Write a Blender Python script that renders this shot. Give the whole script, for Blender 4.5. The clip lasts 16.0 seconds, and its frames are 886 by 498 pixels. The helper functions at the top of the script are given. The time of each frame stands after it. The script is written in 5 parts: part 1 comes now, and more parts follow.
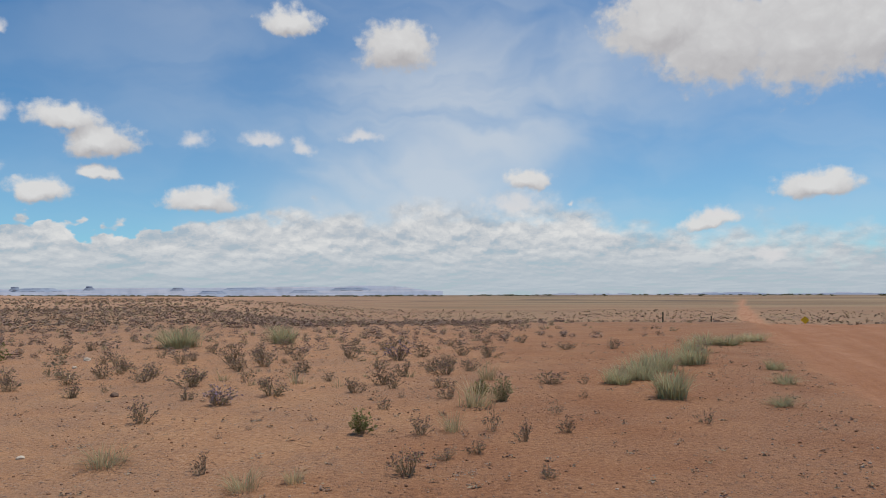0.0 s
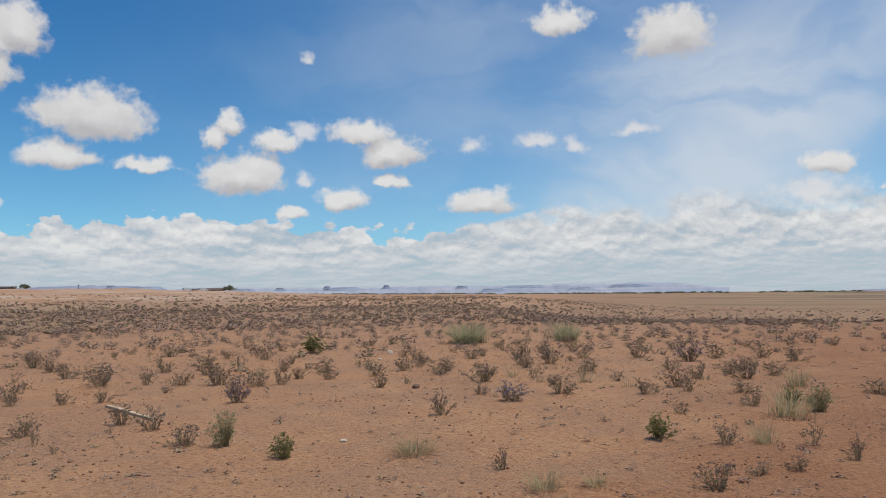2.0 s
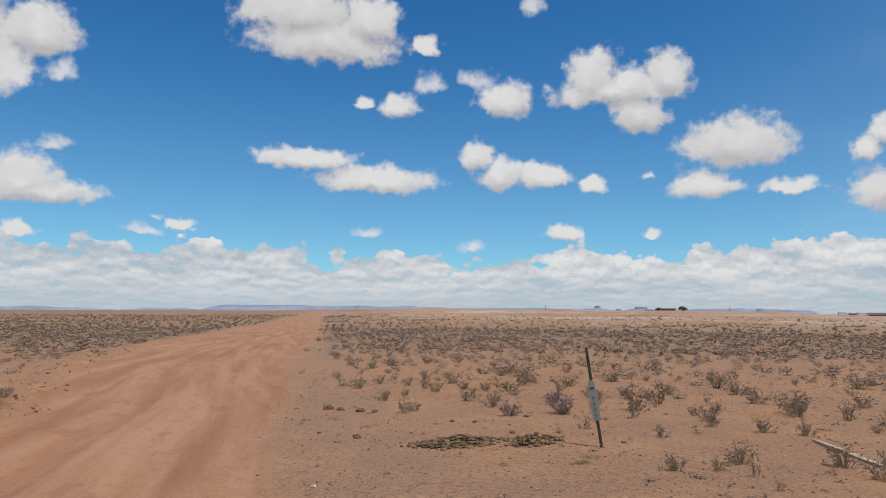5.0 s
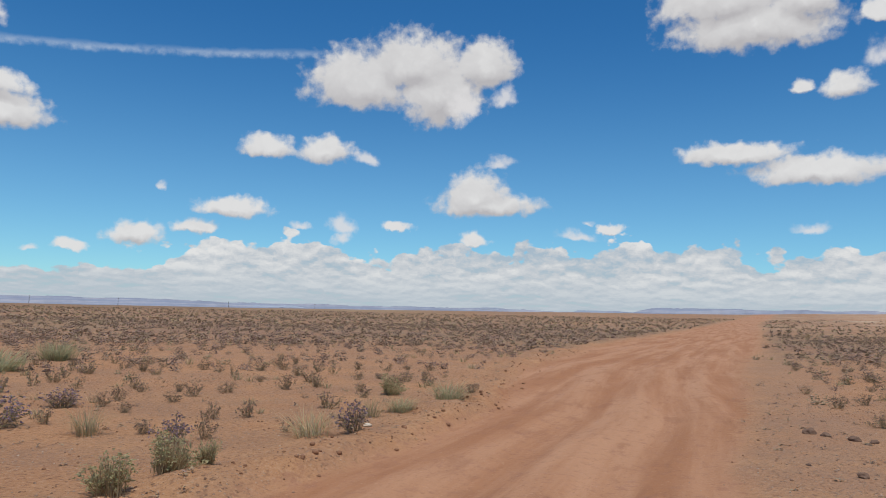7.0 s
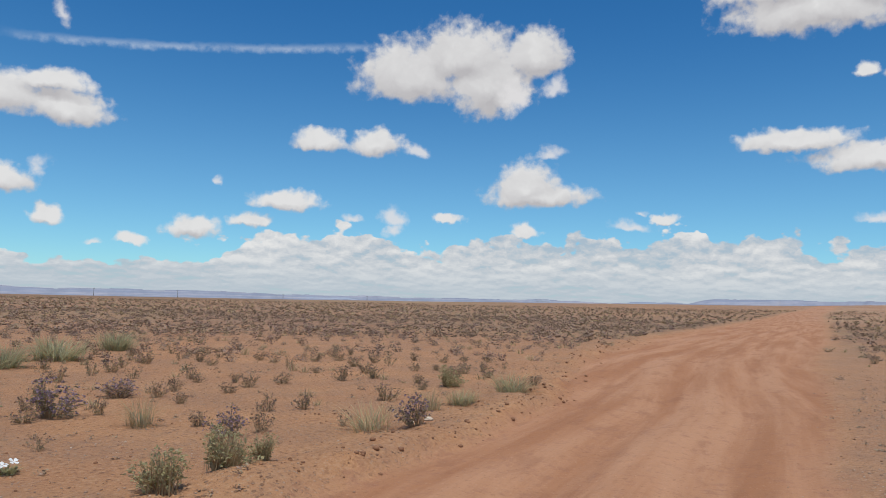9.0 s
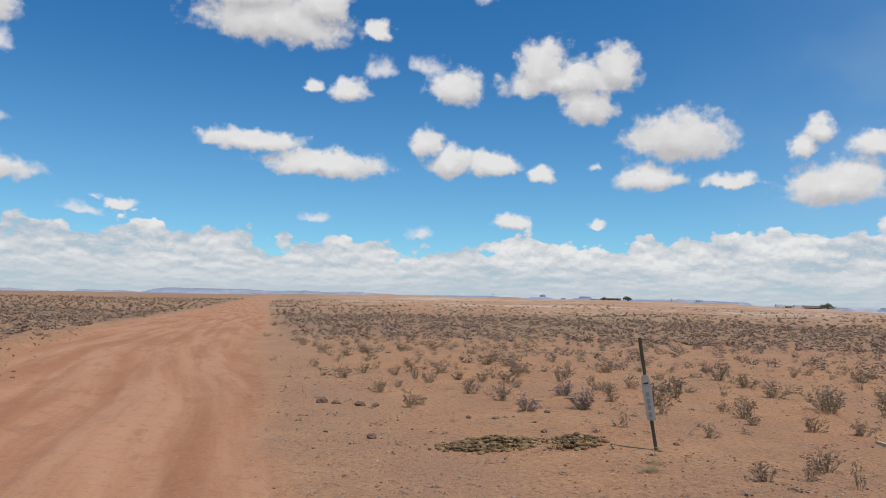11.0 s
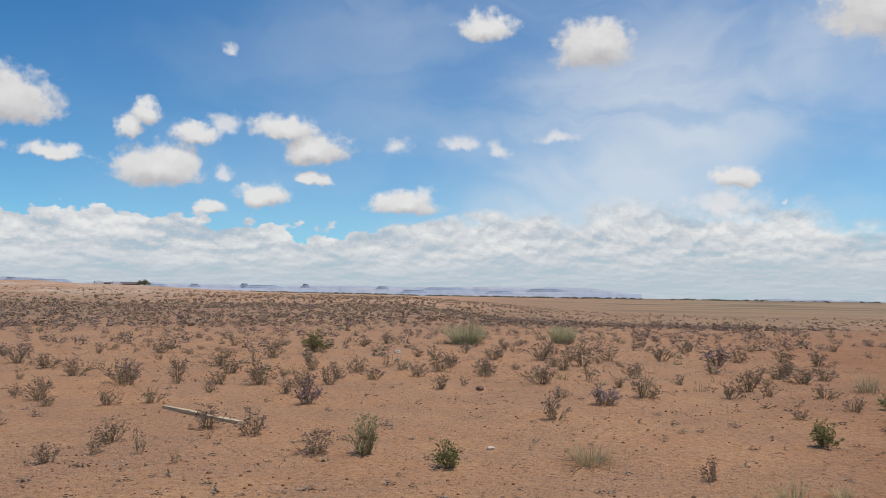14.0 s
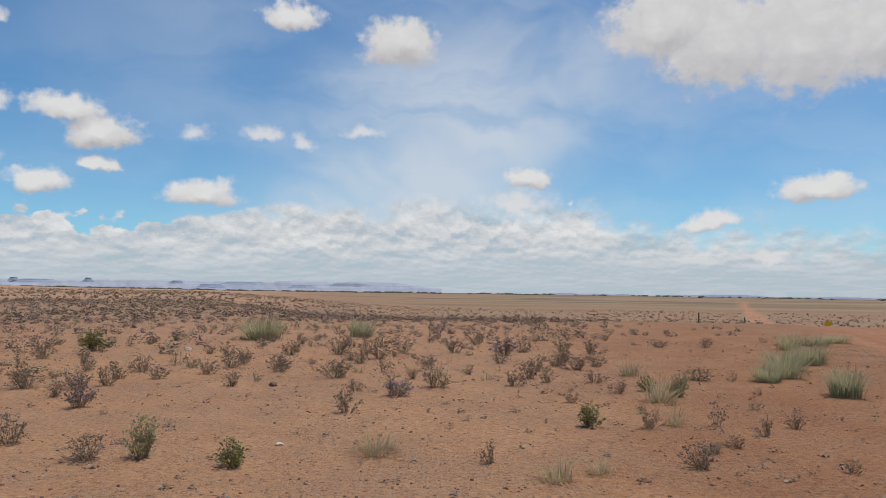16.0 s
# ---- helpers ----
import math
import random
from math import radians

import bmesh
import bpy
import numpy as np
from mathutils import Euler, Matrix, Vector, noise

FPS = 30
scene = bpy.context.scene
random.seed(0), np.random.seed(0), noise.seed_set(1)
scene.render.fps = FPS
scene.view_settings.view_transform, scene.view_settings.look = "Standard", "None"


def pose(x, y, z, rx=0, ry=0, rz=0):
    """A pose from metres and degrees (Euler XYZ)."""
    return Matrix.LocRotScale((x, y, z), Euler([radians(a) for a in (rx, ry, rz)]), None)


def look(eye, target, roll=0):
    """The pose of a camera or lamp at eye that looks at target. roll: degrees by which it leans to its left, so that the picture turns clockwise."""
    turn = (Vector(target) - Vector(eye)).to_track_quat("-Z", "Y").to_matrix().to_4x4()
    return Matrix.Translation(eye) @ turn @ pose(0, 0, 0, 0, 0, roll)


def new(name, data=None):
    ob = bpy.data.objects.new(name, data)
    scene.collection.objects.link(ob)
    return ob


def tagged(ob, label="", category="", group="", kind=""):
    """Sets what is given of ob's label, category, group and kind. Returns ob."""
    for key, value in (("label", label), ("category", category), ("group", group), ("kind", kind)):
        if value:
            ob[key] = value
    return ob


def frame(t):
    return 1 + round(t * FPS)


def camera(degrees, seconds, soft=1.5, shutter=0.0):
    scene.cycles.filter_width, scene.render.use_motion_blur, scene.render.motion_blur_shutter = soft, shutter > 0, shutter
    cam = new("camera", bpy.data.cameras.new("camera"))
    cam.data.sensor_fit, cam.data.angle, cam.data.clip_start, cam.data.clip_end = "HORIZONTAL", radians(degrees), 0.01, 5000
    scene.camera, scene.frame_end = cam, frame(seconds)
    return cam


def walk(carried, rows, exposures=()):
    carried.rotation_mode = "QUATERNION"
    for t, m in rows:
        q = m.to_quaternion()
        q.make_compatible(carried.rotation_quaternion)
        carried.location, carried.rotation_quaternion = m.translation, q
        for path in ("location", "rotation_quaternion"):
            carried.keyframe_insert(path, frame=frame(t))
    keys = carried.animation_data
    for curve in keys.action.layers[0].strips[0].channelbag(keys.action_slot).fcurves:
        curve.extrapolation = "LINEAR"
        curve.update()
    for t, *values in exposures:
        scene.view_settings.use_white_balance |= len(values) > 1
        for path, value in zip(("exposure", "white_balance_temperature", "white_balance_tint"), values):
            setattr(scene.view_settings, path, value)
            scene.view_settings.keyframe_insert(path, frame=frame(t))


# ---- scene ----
cam = camera(61.61, 16.0, soft=0.9)
# seconds, x, y, z, yaw, pitch, roll
PATH = [
    (0.0, 0.000, 0.000, 1.626, -0.00, 3.34, 0.60),
    (0.5, -0.020, 0.103, 1.628, 5.47, 3.40, 0.84),
    (1.0, -0.061, 0.153, 1.633, 12.76, 3.19, 0.62),
    (1.5, -0.111, 0.163, 1.635, 17.38, 3.16, 0.70),
    (2.0, -0.188, 0.159, 1.633, 21.07, 3.40, 0.91),
    (2.5, -0.306, 0.175, 1.628, 25.23, 3.24, 1.01),
    (3.0, -0.459, 0.264, 1.629, 34.50, 3.40, 0.90),
    (3.5, -0.662, 0.367, 1.633, 43.89, 3.96, 0.04),
    (4.0, -0.882, 0.377, 1.631, 49.44, 4.39, 0.26),
    (4.5, -1.098, 0.335, 1.628, 56.49, 4.73, 0.02),
    (5.0, -1.303, 0.325, 1.626, 68.16, 5.35, -0.55),
    (5.2, -1.455, 0.353, 1.626, 72.02, 5.28, -0.72),
    (5.7, -1.738, 0.327, 1.627, 82.33, 5.53, -1.15),
    (6.2, -2.060, 0.249, 1.628, 90.80, 5.48, -1.37),
    (6.8, -2.416, 0.129, 1.625, 98.43, 5.18, -1.44),
    (7.3, -2.623, 0.040, 1.614, 102.58, 4.86, -1.40),
    (7.5, -2.717, -0.003, 1.601, 103.36, 4.85, -1.28),
    (8.0, -2.836, -0.068, 1.589, 106.83, 4.46, -1.28),
    (8.2, -2.918, -0.114, 1.583, 107.84, 4.39, -1.25),
    (8.7, -3.017, -0.168, 1.575, 107.34, 4.27, -1.31),
    (9.2, -3.049, -0.184, 1.572, 100.97, 4.42, -1.47),
    (9.8, -3.033, -0.168, 1.573, 89.01, 4.66, -1.62),
    (10.3, -3.000, -0.137, 1.571, 78.28, 4.66, -1.59),
    (10.5, -2.978, -0.128, 1.566, 74.28, 4.56, -1.65),
    (11.0, -2.950, -0.089, 1.566, 64.06, 4.41, -1.41),
    (11.5, -2.938, -0.028, 1.567, 54.61, 4.48, -0.89),
    (12.0, -2.926, 0.013, 1.567, 45.81, 4.32, -0.84),
    (12.5, -2.884, 0.034, 1.564, 37.17, 3.82, -0.72),
    (13.0, -2.831, 0.048, 1.563, 28.52, 3.50, -0.85),
    (13.5, -2.798, 0.052, 1.565, 21.17, 3.32, -0.91),
    (14.0, -2.769, 0.063, 1.567, 14.92, 3.46, -0.48),
    (14.5, -2.732, 0.073, 1.566, 9.54, 3.59, -0.40),
    (15.0, -2.696, 0.068, 1.564, 4.94, 3.66, -0.39),
    (15.5, -2.670, 0.061, 1.563, 1.27, 3.73, -0.38),
    (16.0, -2.649, 0.066, 1.559, -0.13, 3.15, -0.41),
]
walk(cam, [(t, pose(x, y, z, 90 + pitch, roll, yaw)) for t, x, y, z, yaw, pitch, roll in PATH],
     exposures=[(0.0, -0.14), (1.5, -0.08), (3.5, -0.06), (5.0, -0.06), (8.0, -0.04), (10.5, 0.02), (12.5, 0.04), (14.5, -0.02), (16.0, -0.08)])

# ---- sun and sky ----
SUN_AZ, SUN_EL = 288.0, 73.0   # degrees, counter-clockwise from +y
sun = new("sun", bpy.data.lights.new("sun", "SUN"))
sun.data.energy, sun.data.angle, sun.data.color = 3.1, radians(0.6), (1.0, 0.955, 0.89)
a, e = radians(SUN_AZ), radians(SUN_EL)
SUN_DIR = Vector((-math.sin(a) * math.cos(e), math.cos(a) * math.cos(e), math.sin(e)))
sun.matrix_world = look((0, 0, 60), Vector((0, 0, 60)) - SUN_DIR)


class Nodes:
    """Short forms for building a node tree."""

    def __init__(self, tree):
        self.tree = tree

    def add(self, kind, ins=(), **props):
        n = self.tree.nodes.new(kind)
        for k, v in props.items():
            setattr(n, k, v)
        for key, v in (ins.items() if isinstance(ins, dict) else enumerate(ins)):
            if v is None:
                continue
            if isinstance(v, bpy.types.NodeSocket):
                self.tree.links.new(v, n.inputs[key])
            else:
                n.inputs[key].default_value = v
        return n

    def math(self, op, *ins, clamp=False):
        return self.add("ShaderNodeMath", ins, operation=op, use_clamp=clamp).outputs[0]

    def vec(self, op, *ins):
        n = self.add("ShaderNodeVectorMath", ins, operation=op)
        return n.outputs["Value"] if op in ("LENGTH", "DOT_PRODUCT") else n.outputs[0]

    def xyz(self, x=0.0, y=0.0, z=0.0):
        return self.add("ShaderNodeCombineXYZ", (x, y, z)).outputs[0]

    def split(self, v):
        return self.add("ShaderNodeSeparateXYZ", (v,)).outputs

    def ramp(self, v, lo, hi, a=0.0, b=1.0):
        return self.add("ShaderNodeMapRange", {"Value": v, "From Min": lo, "From Max": hi, "To Min": a, "To Max": b},
                        interpolation_type="SMOOTHSTEP").outputs[0]

    def lin(self, v, lo, hi, a=0.0, b=1.0):
        return self.add("ShaderNodeMapRange", {"Value": v, "From Min": lo, "From Max": hi, "To Min": a, "To Max": b}).outputs[0]

    def noise(self, v, scale, detail=4.0, rough=0.55, distort=0.0, colour=False):
        n = self.add("ShaderNodeTexNoise", {"Vector": v, "Scale": scale, "Detail": detail, "Roughness": rough, "Distortion": distort})
        return n.outputs["Color" if colour else 0]

    def voronoi(self, v, scale, out="Distance", feature="F1"):
        return self.add("ShaderNodeTexVoronoi", {"Vector": v, "Scale": scale}, feature=feature).outputs[out]

    def mix(self, f, a, b, blend="MIX"):
        n = self.add("ShaderNodeMix", data_type="RGBA", blend_type=blend)
        for key, v in ((0, f), (6, a), (7, b)):
            if isinstance(v, bpy.types.NodeSocket):
                self.tree.links.new(v, n.inputs[key])
            else:
                n.inputs[key].default_value = v if key == 0 else (*v[:3], 1.0)
        return n.outputs[2]


# cumulus puffs: azimuth, elevation, half width, half height (degrees), density
PUFFS_NORTH = [
    (11.6, 19.8, 2.6, 1.33, 0.80),
    (3.4, 18.1, 3.2, 2.25, 1.00),
    (27.1, 12.0, 3.1, 1.38, 0.80),
    (24.9, 10.6, 3.0, 1.57, 0.95),
    (25.0, 8.5, 1.2, 0.75, 0.80),
    (28.6, 7.1, 2.2, 1.17, 0.85),
    (18.0, 6.9, 3.0, 1.35, 0.95),
    (18.4, 11.1, 1.4, 0.91, 0.50),
    (13.8, 11.4, 1.6, 0.85, 0.50),
    (10.8, 10.9, 1.2, 0.81, 0.50),
    (6.2, 11.9, 1.7, 0.73, 0.40),
    (-6.6, 8.5, 2.1, 1.15, 0.85),
    (-5.6, 6.6, 2.8, 1.30, 0.60),
    (-26.9, 7.0, 2.7, 1.26, 1.00),
    (-19.8, 4.9, 2.1, 0.81, 0.95),
    (-20.3, 5.5, 0.9, 0.55, 0.70),
    (-9.8, 6.7, 0.3, 0.33, 0.70),
    (-23.9, 2.4, 1.3, 0.64, 0.60),
]
PUFFS_EAST = [
    (-17.7, 19.0, 5.2, 4.14, 1.00),
    (-21.0, 17.2, 5.2, 4.72, 1.00),
    (-26.4, 16.9, 4.6, 5.70, 1.00),
    (-31.5, 16.7, 4.5, 4.89, 1.00),
    (-16.4, 19.1, 3.5, 3.44, 0.90),
]
PUFFS_NORTHWEST = [
    (56.6, 17.8, 2.2, 2.42, 1.00),
    (55.1, 16.9, 5.3, 1.42, 1.00),
    (51.0, 17.6, 1.7, 2.08, 1.00),
    (53.4, 15.0, 2.0, 2.10, 1.00),
    (53.9, 17.2, 2.3, 1.50, 1.00),
    (63.4, 16.3, 2.3, 1.73, 1.00),
    (65.6, 18.2, 1.5, 1.07, 0.50),
    (69.7, 17.8, 1.2, 0.97, 0.65),
    (71.5, 16.0, 1.8, 1.11, 0.90),
    (74.4, 16.2, 0.9, 0.73, 0.80),
    (65.7, 12.2, 1.3, 1.62, 0.90),
    (63.7, 10.8, 1.9, 1.50, 1.00),
    (60.6, 10.7, 2.3, 1.16, 1.00),
    (56.7, 10.0, 1.2, 0.89, 0.90),
    (46.4, 12.4, 4.1, 2.45, 1.00),
    (48.6, 9.7, 2.5, 1.40, 0.90),
    (42.9, 9.3, 2.3, 0.77, 0.85),
    (38.2, 11.6, 1.1, 1.23, 0.80),
    (37.2, 12.6, 1.3, 1.27, 0.90),
]
PUFFS_HIGH = [
    (33.7, 11.3, 2.0, 1.13, 0.80),
    (31.8, 12.2, 1.3, 0.96, 0.70),
    (35.9, 8.7, 3.4, 2.03, 1.00),
    (31.1, 8.7, 0.8, 0.94, 0.40),
    (58.9, 6.6, 1.5, 0.89, 0.90),
    (52.2, 6.4, 1.1, 0.55, 0.85),
    (66.1, 5.5, 1.2, 0.67, 0.50),
    (32.6, 6.0, 1.4, 0.82, 0.80),
    (52.7, 10.6, 0.5, 0.46, 0.50),
    (31.6, 17.7, 0.8, 0.59, 0.50),
    (79.6, 22.4, 4.8, 2.48, 1.00),
    (77.6, 20.4, 5.9, 2.29, 1.00),
    (74.1, 22.0, 2.5, 2.15, 1.00),
    (69.5, 20.5, 1.3, 0.91, 0.75),
    (69.5, 17.9, 1.3, 1.11, 0.70),
    (61.3, 23.2, 1.2, 1.00, 0.60),
    (79.0, 11.8, 4.0, 1.08, 1.00),
    (73.6, 10.4, 4.7, 1.27, 1.00),
]
PUFFS_WEST = [
    (107.4, 17.1, 4.3, 2.77, 1.00),
    (103.1, 18.5, 4.5, 2.83, 1.00),
    (101.3, 16.4, 3.6, 3.46, 1.00),
    (97.8, 18.7, 2.6, 2.34, 1.00),
    (99.3, 15.5, 1.4, 1.88, 0.60),
    (95.9, 16.6, 0.9, 0.98, 0.70),
    (136.1, 13.0, 3.3, 1.91, 0.90),
    (132.9, 14.3, 3.2, 1.10, 0.80),
    (132.0, 12.7, 3.3, 1.49, 0.95),
    (114.1, 12.1, 2.3, 1.16, 0.80),
    (109.7, 11.9, 2.1, 1.33, 1.00),
    (106.8, 11.6, 1.0, 0.69, 0.70),
    (98.0, 8.9, 2.6, 2.26, 1.00),
    (97.4, 8.4, 4.1, 1.38, 1.00),
    (116.5, 7.4, 2.8, 0.95, 0.95),
    (119.4, 5.9, 1.7, 0.75, 0.85),
    (123.2, 5.0, 2.2, 1.21, 0.90),
    (132.9, 5.3, 1.3, 0.82, 0.95),
]
PUFFS_SOUTHWEST = [
    (127.6, 4.0, 1.2, 0.58, 0.85),
    (136.0, 7.3, 2.8, 1.37, 0.95),
    (108.6, 6.6, 1.0, 0.89, 0.70),
    (108.5, 5.7, 0.7, 0.97, 0.60),
    (104.1, 6.4, 1.2, 0.50, 0.80),
    (98.1, 5.7, 1.5, 0.67, 0.80),
    (87.9, 6.8, 1.1, 0.63, 0.85),
    (90.4, 6.1, 1.9, 0.57, 0.50),
    (74.0, 6.5, 1.6, 0.50, 0.50),
    (129.9, 3.7, 0.7, 0.32, 0.60),
    (121.6, 8.9, 0.5, 0.40, 0.60),
    (96.3, 11.9, 1.2, 0.63, 0.45),
    (133.2, 8.4, 0.8, 1.08, 0.35),
    (132.5, 19.0, 0.7, 1.23, 0.40),
    (111.3, 6.4, 1.0, 0.36, 0.50),
    (96.2, 16.5, 1.0, 0.95, 0.50),
    (89.2, 7.3, 0.6, 0.31, 0.30),
]
PUFFS = PUFFS_NORTH + PUFFS_EAST + PUFFS_NORTHWEST + PUFFS_HIGH + PUFFS_WEST + PUFFS_SOUTHWEST
# unseen part of the sky: the same kind of cloud goes on round the horizon
_r = random.Random(5)
for i in range(12):
    PUFFS.append((_r.uniform(150, 320), _r.choice((8, 10, 13, 17, 24, 33)) + _r.uniform(-1, 1), _r.uniform(3, 7), _r.uniform(1, 2.4), 0.95))


def puff_field(puffs):
    """A node group: how far a place in the sky is from the nearest of the puffs (below 1: inside)."""
    g = bpy.data.node_groups.new("puff_field", "ShaderNodeTree")
    g.interface.new_socket("Place", in_out="INPUT", socket_type="NodeSocketVector")
    g.interface.new_socket("Distance", in_out="OUTPUT", socket_type="NodeSocketFloat")
    n = Nodes(g)
    place = n.add("NodeGroupInput").outputs[0]
    field = None
    for az, el, w, h, dense in puffs:
        w, h = w * 1.02, h * 1.05
        q = n.add("ShaderNodeVectorMath", (place, (1 / w, 1 / h, 0), (-az / w, -el / h, 0)), operation="MULTIPLY_ADD").outputs[0]
        q = n.vec("MAXIMUM", q, n.vec("MULTIPLY", q, (-1, -1.75, 0)))
        d = n.vec("LENGTH", q)
        if dense < 1:
            d = n.math("ADD", d, (1 - dense) * 0.55)
        field = d if field is None else n.math("SMOOTH_MIN", field, d, 0.12)
    out = n.add("NodeGroupOutput")
    g.links.new(field, out.inputs[0])
    return g


def make_world():
    world = bpy.data.worlds.new("sky")
    scene.world = world
    world.use_nodes = True
    tree = world.node_tree
    tree.nodes.clear()
    n = Nodes(tree)
    sky = n.add("ShaderNodeTexSky", sky_type="NISHITA", sun_disc=False, sun_elevation=radians(SUN_EL),
                sun_rotation=radians(360 - SUN_AZ), altitude=1500.0, air_density=1.0, dust_density=0.4, ozone_density=3.0)
    x, y, z = n.split(n.add("ShaderNodeTexCoord").outputs["Generated"])
    az = n.math("MULTIPLY", n.math("ARCTAN2", n.math("MULTIPLY", x, -1.0), y), 57.29578)
    az = n.math("WRAP", az, 300.0, -60.0)
    el = n.math("MULTIPLY", n.math("ARCSINE", z), 57.29578)
    place = n.xyz(az, el)
    # billowing edges
    def heaped(v, scale, detail=2.5):
        return n.add("ShaderNodeTexVoronoi", {"Vector": v, "Scale": scale, "Detail": detail, "Roughness": 0.5, "Smoothness": 0.7},
                     feature="SMOOTH_F1", normalize=True).outputs["Distance"]

    wob = n.noise(place, 0.3, 3.0, 0.5, 0.0, colour=True)
    warped = n.vec("ADD", place, n.vec("MULTIPLY", n.vec("SUBTRACT", wob, (0.5, 0.5, 0.5)), (2.6, 1.5, 0)))
    wob2 = n.noise(place, 1.5, 3.0, 0.5, 0.0, colour=True)
    warped = n.vec("ADD", warped, n.vec("MULTIPLY", n.vec("SUBTRACT", wob2, (0.5, 0.5, 0.5)), (0.8, 0.55, 0)))
    group = puff_field([p for p in PUFFS if p[4] > 0.72])
    d0 = n.add("ShaderNodeGroup", node_tree=group)
    tree.links.new(warped, d0.inputs[0])
    d1 = n.add("ShaderNodeGroup", node_tree=group)
    tree.links.new(n.vec("ADD", warped, (0.1, 0.85, 0)), d1.inputs[0])
    d0, d1 = d0.outputs[0], d1.outputs[0]
    thin = n.add("ShaderNodeGroup", node_tree=puff_field([p for p in PUFFS if p[4] <= 0.72]))
    tree.links.new(warped, thin.inputs[0])
    curl = heaped(n.vec("MULTIPLY", warped, (1.0, 1.25, 0)), 0.85)
    fluff = n.noise(place, 0.9, 5.0, 0.55)
    dd = n.math("ADD", n.math("ADD", d0, n.lin(curl, 0.1, 0.55, -0.13, 0.17)), n.lin(fluff, 0.3, 0.7, 0.2, -0.2))
    cumulus = n.ramp(dd, 1.16, 0.62)
    wisp = n.math("MULTIPLY", n.ramp(n.math("ADD", thin.outputs[0], n.lin(fluff, 0.3, 0.7, 0.3, -0.3)), 1.4, 0.4), 0.82)
    top = n.lin(n.math("SUBTRACT", d1, d0), -0.42, 0.5)
    relief = n.lin(curl, 0.1, 0.5, 0.16, -0.2)
    lit = n.math("ADD", top, relief, clamp=True)
    puff_col = n.mix(lit, (5.0, 4.85, 4.95), (7.7, 7.65, 7.6))
    # the bank of far cloud along the horizon
    swell = n.noise(n.xyz(az, 0.0), 0.1, 3.0, 0.5)
    knob = heaped(n.vec("MULTIPLY", place, (1.0, 1.5, 0)), 0.42, 3.0)
    high = n.math("ADD", n.lin(swell, 0.3, 0.7, 4.0, 5.6), n.lin(knob, 0.1, 0.5, 1.6, -1.6))
    high = n.math("ADD", high, n.math("MULTIPLY", n.ramp(n.math("ABSOLUTE", n.math("SUBTRACT", az, 40.0)), 16.0, 3.0), 0.9))
    high = n.math("SUBTRACT", high, n.ramp(az, 112.0, 134.0, 0.0, 2.6))
    high = n.math("ADD", high, n.math("MULTIPLY", n.ramp(az, 22.0, 6.0), n.ramp(az, -18.0, -6.0, 0.0, 1.8)))
    high = n.math("SUBTRACT", high, n.ramp(az, -8.0, -28.0, 0.0, 1.6))
    fade = n.lin(az, 2.0, 22.0, 2.6, 0.34)
    bank = n.ramp(n.math("ADD", n.math("DIVIDE", n.math("SUBTRACT", high, el), fade), n.lin(az, 2.0, 22.0, 0.45, 0.0)), 0.0, 1.0)
    # rows of heaped cloud, flatter and closer together towards the horizon, lit from above
    rows = n.math("MULTIPLY", n.math("LOGARITHM", n.math("ADD", n.math("MAXIMUM", el, 0.0), 0.8), 2.71828), 5.0)
    field = n.vec("ADD", n.xyz(n.math("MULTIPLY", az, 0.55), rows), n.vec("MULTIPLY", n.vec("SUBTRACT", wob2, (0.5, 0.5, 0.5)), (0.5, 0.35, 0)))

    def heap(v):
        return n.math("ADD", n.noise(v, 0.8, 6.0, 0.62), n.lin(heaped(n.vec("MULTIPLY", v, (1.0, 0.8, 0)), 1.1, 3.0), 0.1, 0.55, 0.24, 0.0))

    here, above = heap(field), heap(n.vec("ADD", field, (0.06, 0.42, 0.0)))
    mass = n.noise(n.vec("MULTIPLY", field, (0.22, 0.3, 0)), 1.0, 3.0, 0.55)
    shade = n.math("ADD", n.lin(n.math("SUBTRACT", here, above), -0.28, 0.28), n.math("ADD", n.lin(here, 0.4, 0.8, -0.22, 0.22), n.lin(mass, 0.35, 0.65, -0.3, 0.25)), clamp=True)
    bank_col = n.mix(shade, (4.4, 4.95, 5.6), (7.9, 7.9, 7.85))
    haze = n.ramp(el, 4.2, 0.3)
    bank_col = n.mix(n.math("MULTIPLY", haze, 0.74), bank_col, (4.4, 5.2, 6.0))
    bank_thick = n.math("MULTIPLY", bank, n.lin(shade, 0.0, 0.4, 0.82, 0.98))
    # thin high veil towards the north-east
    streak = n.noise(n.vec("MULTIPLY", n.vec("ADD", place, n.vec("MULTIPLY", wob, (3, 3, 0))), (0.05, 0.13, 0)), 1.2, 4.0, 0.5, 0.4)
    ne = n.math("MULTIPLY", n.ramp(az, 52.0, 6.0), n.ramp(el, 1.0, 6.0))
    core = n.math("MULTIPLY", n.ramp(n.math("ABSOLUTE", n.math("ADD", n.math("SUBTRACT", az, 1.0), n.math("MULTIPLY", n.math("SUBTRACT", el, 11.0), 0.9))), 17.0, 2.0), n.ramp(el, 24.0, 12.0))
    veil = n.math("MULTIPLY", ne, n.math("ADD", n.ramp(streak, 0.34, 0.72, 0.16, 0.5), n.math("MULTIPLY", core, n.ramp(streak, 0.25, 0.6, 0.2, 0.72)), clamp=True))
    # a vapour trail in the west
    trail_mid = n.lin(az, 134.5, 111.0, 17.1, 19.2)
    trail_w = n.noise(place, 0.9, 4.0, 0.6)
